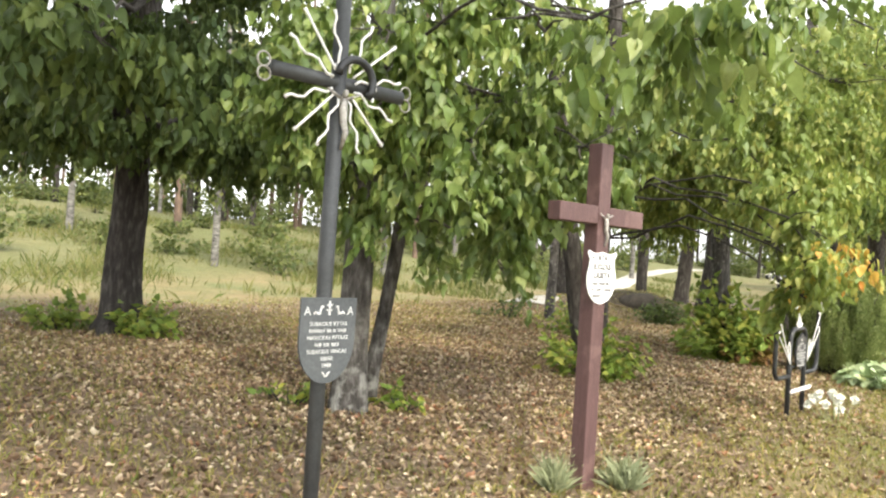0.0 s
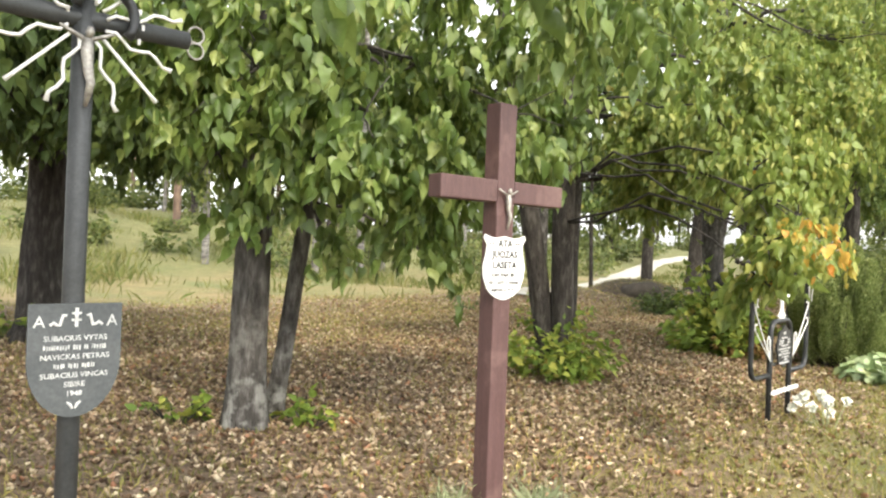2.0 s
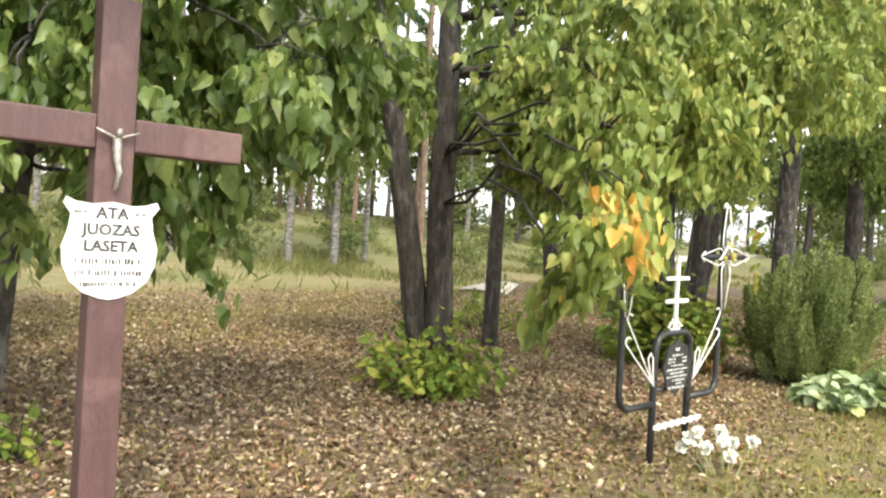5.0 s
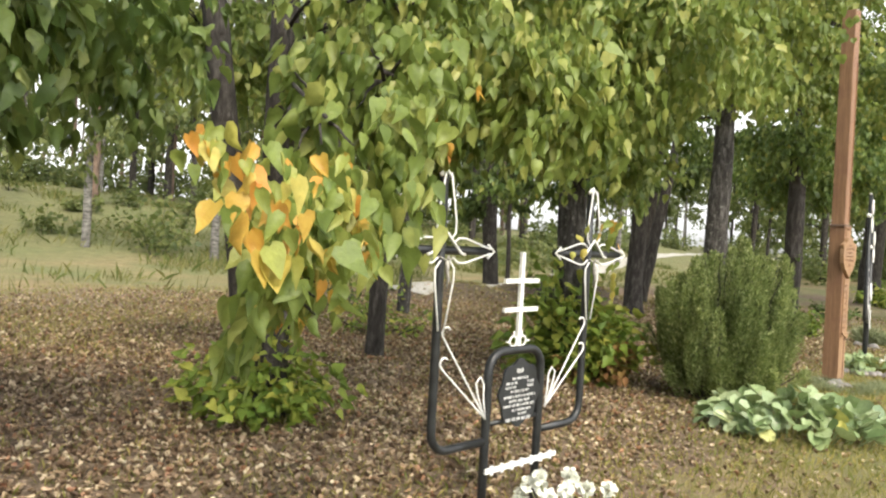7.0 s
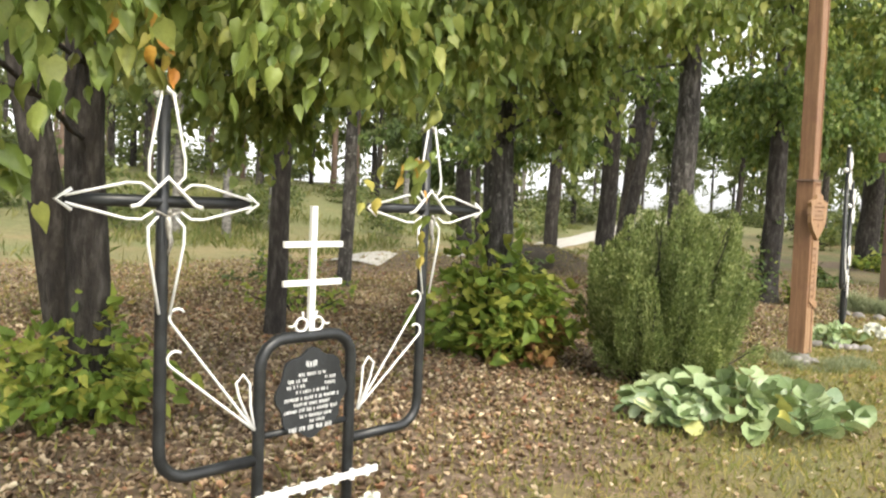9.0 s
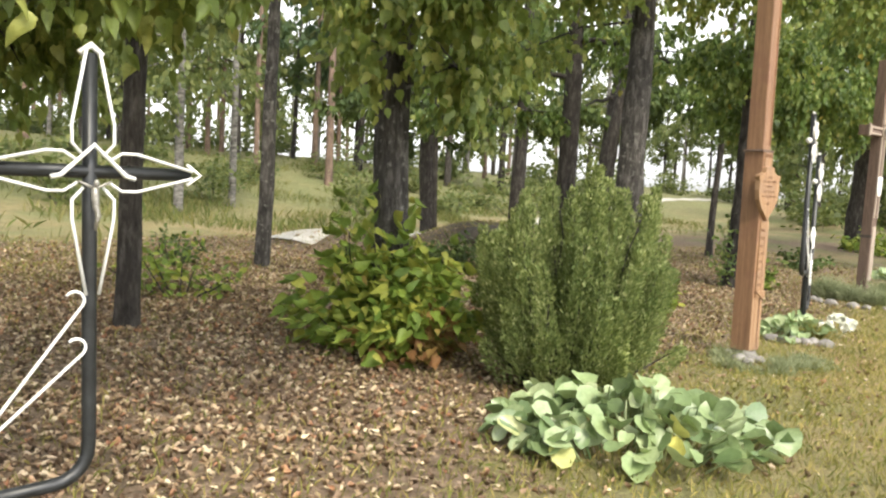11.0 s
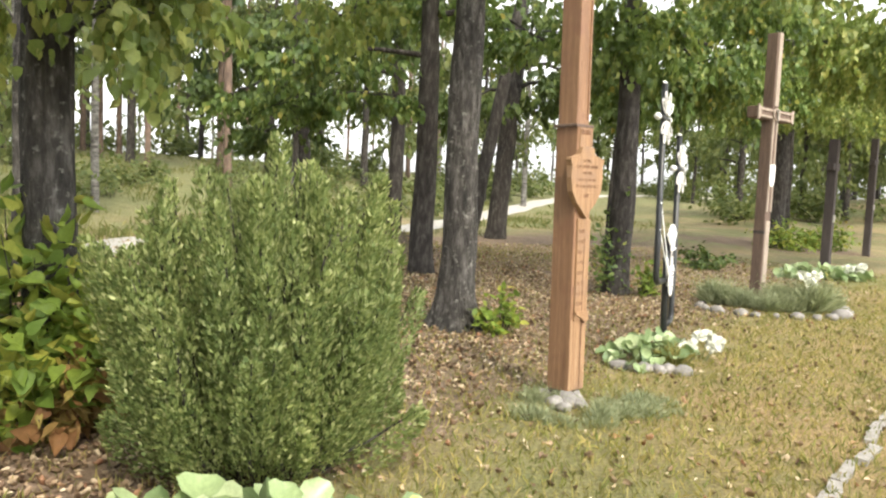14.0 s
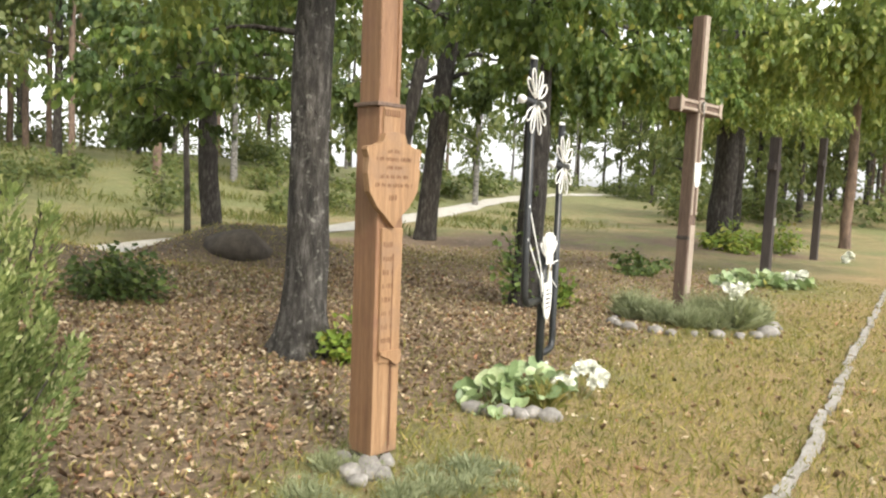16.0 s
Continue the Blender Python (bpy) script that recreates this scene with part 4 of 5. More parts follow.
def dark_post(x, y, h, w, arm, label, mat=DARK_WOOD):
    z0 = ground_z(x, y)
    root = thing("wooden_cross", pose(x, y, z0, 0, 0, 36), label, "memorial cross", "distant crosses")
    part("upright", box(0, 0, h / 2 - 0.1, w, w, h + 0.2, 0.012), mat, root)
    part("crossarm", box(0, -0.004, h * 0.8, arm, w * 0.8, w * 0.8, 0.01), mat, root)
    part("plaque", box(0, -w / 2 - 0.012, h * 0.42, w * 0.8, 0.02, 0.16, 0.005), SILVER, root)


pipe_cross()
brown_cross()
tube_memorial()
carved_post()
wing_memorial()
grey_cross()
dark_post(20.29, 19.99, 3.0, 0.19, 0.5, "dark weathered wooden cross above pale plants")
dark_post(26.57, 25.86, 3.7, 0.2, 0.5, "slim dark wooden cross in dry grass")
dark_post(51.6, 48.8, 4.2, 0.22, 0.7, "distant pale wooden cross in the row", GREY_WOOD)
dark_post(60, 56, 4.4, 0.2, 0.8, "distant pale wooden cross in the row", GREY_WOOD)
dark_post(57, 55.5, 3.6, 0.2, 0.8, "distant dark wooden cross in the row")


# ---- stones and kerb ----
def stone(x, y, z, s, seed, name="stone", label="grey rounded field stone", group="", parent=None, mat=STONE, flat=0.7):
    rnd = random.Random(seed)
    bm = bmesh.new()
    bmesh.ops.create_icosphere(bm, subdivisions=2, radius=1)
    o = rnd.uniform(0, 50)
    ax, ay = rnd.uniform(0.75, 1.2), rnd.uniform(0.75, 1.1)
    for v in bm.verts:
        k = 1 + 0.35 * noise.noise(v.co * 1.1 + Vector((o, o, 0))) + 0.12 * noise.noise(v.co * 3 + Vector((0, o, o)))
        v.co = Vector((v.co.x * ax, v.co.y * ay, v.co.z * flat)) * k * s
    ob = part(name, bm, mat, parent, "", True)
    ob.location = (x, y, z)
    ob.rotation_euler = (0, 0, rnd.uniform(0, 6))
    if not parent:
        tagged(ob, label, "stone", group)
    return ob


for k, (dx, dy, s) in enumerate(((0.0, -0.11, 0.10), (-0.1, -0.14, 0.085), (0.1, 0.0, 0.08), (0.06, -0.2, 0.06), (-0.08, -0.25, 0.055), (-0.12, 0.06, 0.07))):
    stone(10.46 + dx, 10.62 + dy, ground_z(10.46, 10.6) + 0.03, s, 40 + k, label="pale grey footing stone under the post", group="footing stones")
rs = random.Random(5)
for k in range(24):
    a = 2 * math.pi * k / 24
    big = 1.5 if k == 18 else 1.0
    px, py = 15.35 + 1.05 * math.cos(a + 0.6) * rs.uniform(0.93, 1.07), 14.95 + 0.8 * math.sin(a + 0.6) * rs.uniform(0.93, 1.07)
    stone(px, py, ground_z(px, py) + 0.03, rs.uniform(0.05, 0.12) * big, 80 + k, label="grey field stone edging the flower bed", group="bed edging stones")
for k in range(6):
    px, py = 11.38 + 0.1 * k, 11.55 - 0.03 * k + rs.uniform(-0.04, 0.04)
    stone(px, py, ground_z(px, py) + 0.02, rs.uniform(0.05, 0.09), 120 + k, label="grey field stone edging the flower bed", group="bed edging stones")


stone(9.62, 19.35, ground_z(9.62, 19.35) - 0.05, 0.52, 301, "boulder", "dark grey mossy boulder beside the earth mound", "", None, DARK_ROCK, 0.62)


def kerb():
    root = thing("kerb", pose(0, 0, 0), "worn pale concrete edging along the alley", "kerb", "", "structure")
    rnd = random.Random(9)
    line = [(9.2, 7.03), (11.04, 8.61), (12.83, 10.1), (14.13, 11.27), (16.05, 13.07), (20.15, 16.87), (34, 29.5)]
    for (a, b), (c, d) in zip(line, line[1:]):
        L = math.hypot(c - a, d - b)
        n = max(1, round(L / 0.5))
        ang = math.degrees(math.atan2(d - b, c - a))
        for i in range(n):
            f = (i + 0.5) / n
            px, py = a + (c - a) * f + rnd.uniform(-0.025, 0.025), b + (d - b) * f + rnd.uniform(-0.025, 0.025)
            bm = bmesh.new()
            add_box(bm, 0, 0, 0, L / n * rnd.uniform(0.88, 0.98), rnd.uniform(0.055, 0.08), 0.14)
            bmesh.ops.subdivide_edges(bm, edges=[e for e in bm.edges if abs(e.verts[0].co.x - e.verts[1].co.x) > 0.2], cuts=4)
            o = rnd.uniform(0, 40)
            for v in bm.verts:
                v.co += Vector((0, noise.noise((v.co.x * 9 + o, v.co.y * 30, o)), 0.7 * noise.noise((v.co.x * 9, o, v.co.z * 9)))) * 0.028
            ob = part("kerb_stone", bm, KERB, root)
            ob.matrix_world = pose(px, py, ground_z(px, py) - 0.035 + rnd.uniform(-0.012, 0.012), rnd.uniform(-4, 4), rnd.uniform(-1.5, 1.5), ang + rnd.uniform(-3, 3))


kerb()


# ---- trees ----
B = lambda x, y, z, rx, ry, rz, n: ((x, y, z), (rx, ry, rz), n)
# Blobs centred above z 4 are added out of view to shade the left side.
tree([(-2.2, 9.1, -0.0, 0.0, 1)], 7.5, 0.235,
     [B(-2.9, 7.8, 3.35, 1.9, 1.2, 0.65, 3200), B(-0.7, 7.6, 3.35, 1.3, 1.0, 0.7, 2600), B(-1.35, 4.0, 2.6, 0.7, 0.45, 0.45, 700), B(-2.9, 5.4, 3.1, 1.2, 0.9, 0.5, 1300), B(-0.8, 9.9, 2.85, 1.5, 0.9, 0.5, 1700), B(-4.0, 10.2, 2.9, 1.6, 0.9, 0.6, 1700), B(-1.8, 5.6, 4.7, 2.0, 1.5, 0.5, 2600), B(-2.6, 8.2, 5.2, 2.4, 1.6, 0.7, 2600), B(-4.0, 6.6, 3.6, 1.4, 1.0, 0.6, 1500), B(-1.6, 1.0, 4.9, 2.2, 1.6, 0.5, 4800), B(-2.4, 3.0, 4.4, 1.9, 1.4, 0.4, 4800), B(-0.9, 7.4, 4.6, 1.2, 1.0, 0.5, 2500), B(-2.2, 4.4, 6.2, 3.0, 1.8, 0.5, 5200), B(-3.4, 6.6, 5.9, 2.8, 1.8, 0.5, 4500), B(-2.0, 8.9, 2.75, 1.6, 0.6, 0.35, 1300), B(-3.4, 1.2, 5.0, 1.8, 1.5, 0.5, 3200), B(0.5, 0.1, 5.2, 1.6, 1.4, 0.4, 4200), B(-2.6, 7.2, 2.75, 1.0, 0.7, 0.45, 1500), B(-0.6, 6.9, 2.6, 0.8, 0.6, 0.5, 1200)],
     0.095, LINDEN_SHADED, "old linden tree with dark bark and low hanging branches", BARK, 11, flare=1.7, shape=LOBED, shape_f=LOBED_F)
tree([(0.49, 5.7, 0.02, 0.0, 1), (0.68, 6.02, 0.12, -0.08, 0.5)], 6.5, 0.15,
     [B(1.55, 5.8, 2.75, 1.1, 0.5, 0.7, 1700), B(1.85, 6.0, 1.95, 0.65, 0.3, 0.42, 700), B(0.5, 5.0, 3.15, 1.1, 0.6, 0.4, 1000), B(2.75, 6.3, 2.55, 0.75, 0.5, 0.6, 900), B(1.7, 4.9, 3.35, 1.0, 0.5, 0.35, 700), B(3.0, 5.4, 3.2, 0.9, 0.5, 0.4, 600), B(1.15, 2.0, 2.4, 0.55, 0.4, 0.16, 130), B(2.4, 3.8, 2.95, 0.8, 0.4, 0.22, 260),
      B(0.55, 5.0, 2.55, 0.75, 0.35, 0.55, 1000), B(1.3, 4.95, 2.3, 0.6, 0.3, 0.45, 800), B(0.78, 5.3, 1.8, 0.3, 0.16, 0.25, 220), B(1.0, 5.5, 1.5, 0.16, 0.1, 0.22, 70), B(1.75, 5.3, 1.8, 0.4, 0.2, 0.28, 260), B(1.88, 5.75, 1.27, 0.1, 0.08, 0.1, 18), B(2.5, 5.3, 2.35, 0.5, 0.3, 0.45, 500), B(-0.15, 5.2, 2.65, 0.5, 0.3, 0.35, 380), B(0.25, 5.35, 2.0, 0.25, 0.15, 0.25, 110), B(3.3, 4.3, 3.5, 0.7, 0.4, 0.15, 200)],
     0.105, LINDEN_GREEN, "linden tree with pale lichen bark and hanging leafy branches", BARK_LICHEN, 12, flare=1.3, shape=LOBED, shape_f=LOBED_F)
tree([(3.66, 8.12, -0.17, 0.02, 0.9), (3.73, 8.05, -0.015, -0.02, 1)], 6.5, 0.14,
     [B(2.9, 8.9, 3.1, 0.9, 0.5, 0.6, 1800), B(4.9, 7.7, 2.9, 1.0, 0.6, 0.65, 3200), B(5.6, 7.8, 2.7, 0.7, 0.3, 0.5, 1200), B(4.4, 5.9, 2.6, 0.5, 0.3, 0.3, 500), B(4.85, 6.4, 3.2, 0.7, 0.5, 0.4, 1100), B(6.2, 7.6, 3.2, 0.9, 0.4, 0.4, 1200), B(4.06, 4.4, 1.45, 0.13, 0.16, 0.18, 170), B(4.16, 4.85, 1.65, 0.18, 0.22, 0.22, 200), B(4.1, 4.5, 1.8, 0.16, 0.16, 0.18, 120), B(4.14, 4.5, 1.5, 0.12, 0.12, 0.18, 110), B(4.02, 4.45, 1.22, 0.12, 0.14, 0.12, 110), B(6.5, 7.2, 3.8, 0.9, 0.5, 0.3, 560), B(4.75, 8.2, 2.15, 0.45, 0.3, 0.35, 800), B(4.35, 5.2, 2.1, 0.3, 0.4, 0.25, 380), B(4.6, 8.0, 4.4, 1.6, 0.9, 0.6, 1700), B(6.4, 7.8, 4.0, 1.3, 0.8, 0.5, 1500), B(7.5, 7.5, 4.5, 1.2, 0.9, 0.6, 900)],
     0.082, MAPLE, "twin-trunk linden tree with leaves turning yellow", BARK, 13, flare=1.2, spacing=0.034, shape=LOBED, shape_f=LOBED_F,
     extra=[([B(3.78, 3.85, 1.62, 0.12, 0.1, 0.05, 54), B(3.92, 4.1, 1.55, 0.12, 0.1, 0.08, 36), B(4.5, 5.8, 2.05, 0.4, 0.3, 0.3, 45), B(5.66, 5.8, 1.64, 0.16, 0.1, 0.08, 18), B(4.08, 4.4, 1.5, 0.13, 0.16, 0.18, 90), B(4.15, 4.6, 1.6, 0.13, 0.13, 0.2, 72)], LINDEN_YELLOW, 0.062, "turning_foliage", "yellow and orange autumn leaves"),
            ([B(4.9, 6.0, 2.5, 0.7, 0.4, 0.4, 1300), B(5.4, 5.7, 2.1, 0.5, 0.2, 0.18, 300), B(6.3, 6.9, 3.1, 1.0, 0.6, 0.45, 2300), B(5.7, 7.2, 2.65, 0.7, 0.45, 0.5, 1700)], MAPLE, 0.075, "sunlit_foliage", "light yellow-green sunlit leaves")])
tree([(4.72, 10.75, 0.01, 0.0, 1)], 6.5, 0.105, [B(4.9, 10.0, 3.7, 1.0, 0.7, 0.5, 1500), B(4.9, 10.0, 5.0, 1.3, 0.9, 0.7, 1500), B(4.2, 10.6, 3.2, 0.6, 0.5, 0.3, 400)], 0.09, LINDEN, "slender young linden with dark trunk", BARK, 14, flare=1.15)
tree([(5.45, 15.0, 0.01, 0.0, 1)], 6.0, 0.115, [B(5.5, 13.5, 4.8, 1.2, 1.0, 0.5, 900), B(5.5, 13.5, 6.0, 1.8, 1.4, 0.8, 1500)], 0.11, LINDEN, "slim grey tree with split weathered trunk", BARK_PALE, 15, flare=1.05)
tree([(6.98, 10.72, 0.0, 0.0, 1)], 6.5, 0.175,
     [B(7.0, 10.1, 3.05, 0.9, 0.5, 0.35, 1500), B(6.8, 10.2, 2.55, 0.45, 0.2, 0.2, 260), B(7.5, 10.3, 2.45, 0.5, 0.3, 0.25, 320), B(6.3, 9.4, 3.35, 1.0, 0.7, 0.35, 900), B(8.0, 9.8, 3.6, 1.0, 0.7, 0.35, 1500), B(7.5, 8.3, 3.7, 1.0, 0.6, 0.3, 600), B(7.5, 10.8, 2.7, 0.5, 0.35, 0.25, 450), B(5.9, 8.0, 3.6, 0.9, 0.7, 0.35, 700), B(7.0, 10.8, 4.9, 1.8, 1.2, 0.8, 2300), B(8.8, 11.2, 4.9, 1.4, 1.0, 0.7, 2200), B(8.4, 8.9, 4.6, 1.4, 0.9, 0.7, 1100), B(9.2, 11.8, 6.0, 1.4, 1.0, 0.6, 1800)],
     0.09, MAPLE, "thick grey-barked linden with split trunk", BARK_PALE, 16, flare=1.2)
tree([(10.28, 13.4, 0.01, 0.0, 1)], 7.0, 0.2,
     [B(9.4, 13.4, 4.3, 1.2, 0.8, 0.4, 1300), B(11.5, 13.4, 4.3, 1.1, 0.8, 0.4, 1200), B(10.5, 12.2, 4.7, 1.2, 0.7, 0.3, 1000), B(9.0, 14.4, 3.4, 0.7, 0.6, 0.3, 450), B(10.5, 13.4, 5.9, 2.0, 1.4, 0.9, 2600), B(12.0, 13.8, 5.4, 1.3, 1.0, 0.7, 1500), B(11.0, 11.9, 5.8, 1.6, 1.1, 0.8, 2200), B(12.9, 13.0, 6.0, 1.5, 1.1, 0.9, 2000), B(12.2, 13.9, 7.0, 1.6, 1.1, 0.6, 1700), B(13.9, 12.9, 4.5, 1.3, 1.0, 0.7, 2200)],
     0.095, MAPLE, "mossy dark linden trunk leaning in fallen leaves", BARK_PALE, 17, flare=1.6)
tree([(10.62, 17.3, 0.0, 0.0, 0.95), (12.1, 20.4, 0.2, 0.05, 0.8)], 7.5, 0.2,
     [B(10.6, 17.6, 4.6, 1.7, 1.0, 0.5, 1300), B(8.9, 17.4, 3.4, 1.2, 0.8, 0.35, 900), B(8.3, 17.6, 2.7, 0.9, 0.6, 0.25, 500), B(12.8, 18.0, 4.1, 1.2, 0.8, 0.5, 1000), B(9.8, 17.2, 2.9, 0.8, 0.5, 0.2, 350)],
     0.12, LINDEN, "cluster of dark trunks beside the earth mound", BARK, 18, flare=1.2, droop=0.35)
tree([(10.8, 21.75, 0.0, 0.0, 1)], 8.0, 0.18, [B(10.0, 20.6, 4.6, 1.9, 1.2, 0.7, 1200), B(8.4, 21.0, 3.3, 1.2, 0.9, 0.4, 700)], 0.14, LINDEN_SHADED, "dark tree behind the earth mound", BARK, 19, flare=1.1, droop=0.35)
tree([(8.97, 24.2, -0.05, 0.0, 1), (8.7, 20.9, -0.03, 0.0, 0.25)], 8.0, 0.24, [B(8.6, 22.4, 4.6, 2.2, 1.4, 0.8, 1600), B(7.2, 22.6, 3.3, 1.3, 1.0, 0.4, 800), B(8.0, 21.6, 2.5, 1.0, 0.8, 0.3, 500)], 0.14, LINDEN_SHADED, "broad dark tree standing beyond the mound", BARK, 20, flare=1.1, droop=0.35)
tree([(14.2, 25.5, 0.08, 0.0, 1)], 9.0, 0.28, [B(14.4, 25, 6.0, 2.4, 2.0, 0.9, 1400), B(15.6, 24.6, 4.3, 1.3, 1.2, 0.6, 700), B(13.0, 24.8, 3.7, 1.4, 1.2, 0.6, 900), B(17.2, 26.0, 4.6, 1.6, 1.4, 0.8, 1000)], 0.16, LINDEN_SHADED, "leaning dark tree by the gravel path", BARK, 21, flare=1.1)
tree([(13.5, 16.25, 0.015, 0.0, 1)], 7.5, 0.2,
     [B(13.4, 16.0, 4.0, 1.3, 0.9, 0.6, 2600), B(15.3, 17.2, 3.7, 1.2, 0.8, 0.7, 2800), B(14.4, 17.6, 3.4, 1.0, 0.7, 0.7, 1800), B(17.4, 18.6, 3.7, 1.3, 0.9, 0.8, 2800), B(16.5, 17.6, 4.9, 1.5, 0.9, 0.5, 2200), B(13.6, 14.6, 5.0, 1.3, 0.8, 0.4, 1300), B(14.2, 16.4, 6.2, 2.2, 1.5, 1.0, 2800)],
     0.105, LINDEN, "ivy-clad dark linden trunk under dense foliage", BARK, 22, flare=1.2)
tree([(15.8, 21.6, 0.02, 0.0, 1)], 8.0, 0.085, [B(18.5, 22.4, 4.6, 2.0, 1.4, 1.0, 2600), B(16.4, 21.6, 4.2, 1.5, 1.2, 0.9, 1700)], 0.14, LINDEN, "slim dark young tree in the row", BARK, 23, flare=1.2)
tree([(25.0, 28.4, 0.0, 0.0, 1)], 9.0, 0.42,
     [B(24.5, 27.8, 5.2, 2.8, 2.0, 1.5, 4500), B(21.5, 25.0, 4.9, 2.0, 1.5, 1.2, 3200), B(28, 29.5, 5.2, 2.6, 2.0, 1.5, 3500), B(23.5, 23.5, 5.4, 2.0, 1.4, 0.9, 2600), B(20.4, 20.9, 5.4, 1.6, 1.2, 0.7, 2200), B(23.0, 21.2, 5.3, 1.8, 1.4, 0.9, 2600), B(26.5, 23.4, 5.9, 2.2, 1.6, 1.2, 3000), B(21.2, 18.2, 4.7, 2.0, 1.5, 1.1, 4200), B(24.2, 19.4, 5.0, 2.0, 1.5, 1.2, 3400), B(19.5, 22.0, 6.8, 2.2, 1.6, 1.0, 2600), B(22.0, 27.0, 7.4, 2.6, 2.0, 1.2, 2600)],
     0.15, MAPLE, "large roadside tree with light green foliage", BARK, 24, flare=1.3)
tree([(33, 31.6, 0.0, 0.0, 1)], 9.0, 0.22, [B(38, 36, 6.9, 3.3, 2.6, 1.8, 3500), B(44, 40, 6.9, 3.3, 2.6, 2.0, 3500), B(32, 30, 6.9, 2.8, 2.2, 1.5, 3500), B(36, 30.5, 7.4, 2.8, 2.2, 1.5, 3000)], 0.23, MAPLE, "tall brown-trunked tree over the row", PINE_BARK, 25, flare=1.1)


def far_tree(kind, seed):
    """One background tree, standing at the origin."""
    rnd, rng = random.Random(seed), np.random.default_rng(seed)
    if kind == "pine":
        root = thing("pine_tree", pose(0, 0, 0), "tall slender pine with bare trunk at the wood's edge", "tree", "far wood")
        h, r, mat, leafm, leaf = rnd.uniform(15, 18), 0.17, PINE_BARK, PINE, 0.42
        blobs = [B(rnd.uniform(-1, 1), rnd.uniform(-1, 1), h * rnd.uniform(0.5, 1.0), 1.3, 1.3, 0.8, 110) for _ in range(9)] + [B(rnd.uniform(-1, 1), rnd.uniform(-1, 1), h * rnd.uniform(0.25, 0.5), 1.1, 1.1, 0.6, 50) for _ in range(3)]
    elif kind == "birch":
        root = thing("birch_tree", pose(0, 0, 0), "white-barked birch with thin light foliage", "tree", "far wood")
        h, r, mat, leafm, leaf = rnd.uniform(11, 14), 0.15, BIRCH, FAR_LEAF, 0.24
        blobs = [B(rnd.uniform(-1.4, 1.4), rnd.uniform(-1.4, 1.4), h * rnd.uniform(0.3, 1.0), 1.1, 1.1, 1.0, 200) for _ in range(9)]
    else:
        root = thing("broadleaf_tree", pose(0, 0, 0), "green broadleaf tree at the wood's edge", "tree", "far wood")
        h, r, mat, leafm, leaf = rnd.uniform(9, 12), 0.2, BARK, FAR_LEAF, 0.36
        blobs = [B(rnd.uniform(-2, 2), rnd.uniform(-2, 2), h * rnd.uniform(0.28, 1.0), 1.5, 1.5, 1.1, 190) for _ in range(12)]
    tr, pts = trunk_pieces((0, 0, 0), (rnd.uniform(-0.02, 0.02), 0), h, r, rnd, 1.2, 8, 12)
    pieces = [tr] + [limb(pts[min(11, max(4, int(11 * (b[0][2] / h) ** 0.7)))], b[0], 0.05, 0.015, rnd, 0.05, 4) for b in blobs]
    v, f = joined(pieces)
    mesh_object("trunk", v, f, mat, root, "", True)
    leaf_mesh("crown", *twig_leaves(rng, blobs, leaf, 0.4, 8, 0.16), leafm, root, DIAMOND, DIAMOND_F)
    return root


models = [far_tree("pine", 1), far_tree("pine", 2), far_tree("birch", 3), far_tree("birch", 4), far_tree("broadleaf", 5), far_tree("broadleaf", 6)]
rt = random.Random(77)
spots = []
for k in range(105):
    a = radians(rt.uniform(28, 128))
    d = rt.uniform(44, 95)
    x, y = 4 + d * math.cos(a), 2 + d * math.sin(a)
    deg = math.degrees(a)
    if 50 < deg < 68 and d < 85:
        continue
    if deg < 47 and d < 60:
        continue
    spots.append((x, y, rt.choice((0, 1, 0, 1, 2, 3, 4, 5)) if deg > 66 else rt.choice((4, 5, 4, 0))))
spots += [(2.1, 25.6, 2), (3.1, 28.8, 3), (-3.0, 25.4, 2), (0.6, 26.0, 3), (-9, 30, 2), (-6, 36, 0), (6, 40, 1), (9, 44, 2), (-13, 27, 1), (1, 45, 4), (-3, 42, 5), (5, 48, 0), (3.5, 53, 5), (-0.5, 50, 1), (7.5, 51, 4), (-7, 46, 5), (2.5, 41, 1), (47, 74, 4), (44, 66, 4), (51, 72, 4), (38, 44, 5), (46, 50, 4), (56, 64, 5), (66, 62, 4), (72, 70, 5), (30, 34.5, 5), (34, 44, 4), (62, 75, 4)]
for k in range(16):
    a, d = radians(rt.uniform(48, 69)), rt.uniform(84, 115)
    spots.append((4 + d * math.cos(a), 2 + d * math.sin(a), rt.choice((4, 5, 5, 3))))
used = set()
for x, y, k in spots:
    m = pose(x, y, ground_z(x, y) - 0.1, 0, 0, rt.uniform(0, 360))
    if k not in used:
        used.add(k)
        models[k].matrix_world = m
    else:
        c = copy_thing(models[k], m)
        c.scale = [rt.uniform(0.8, 1.15)] * 3


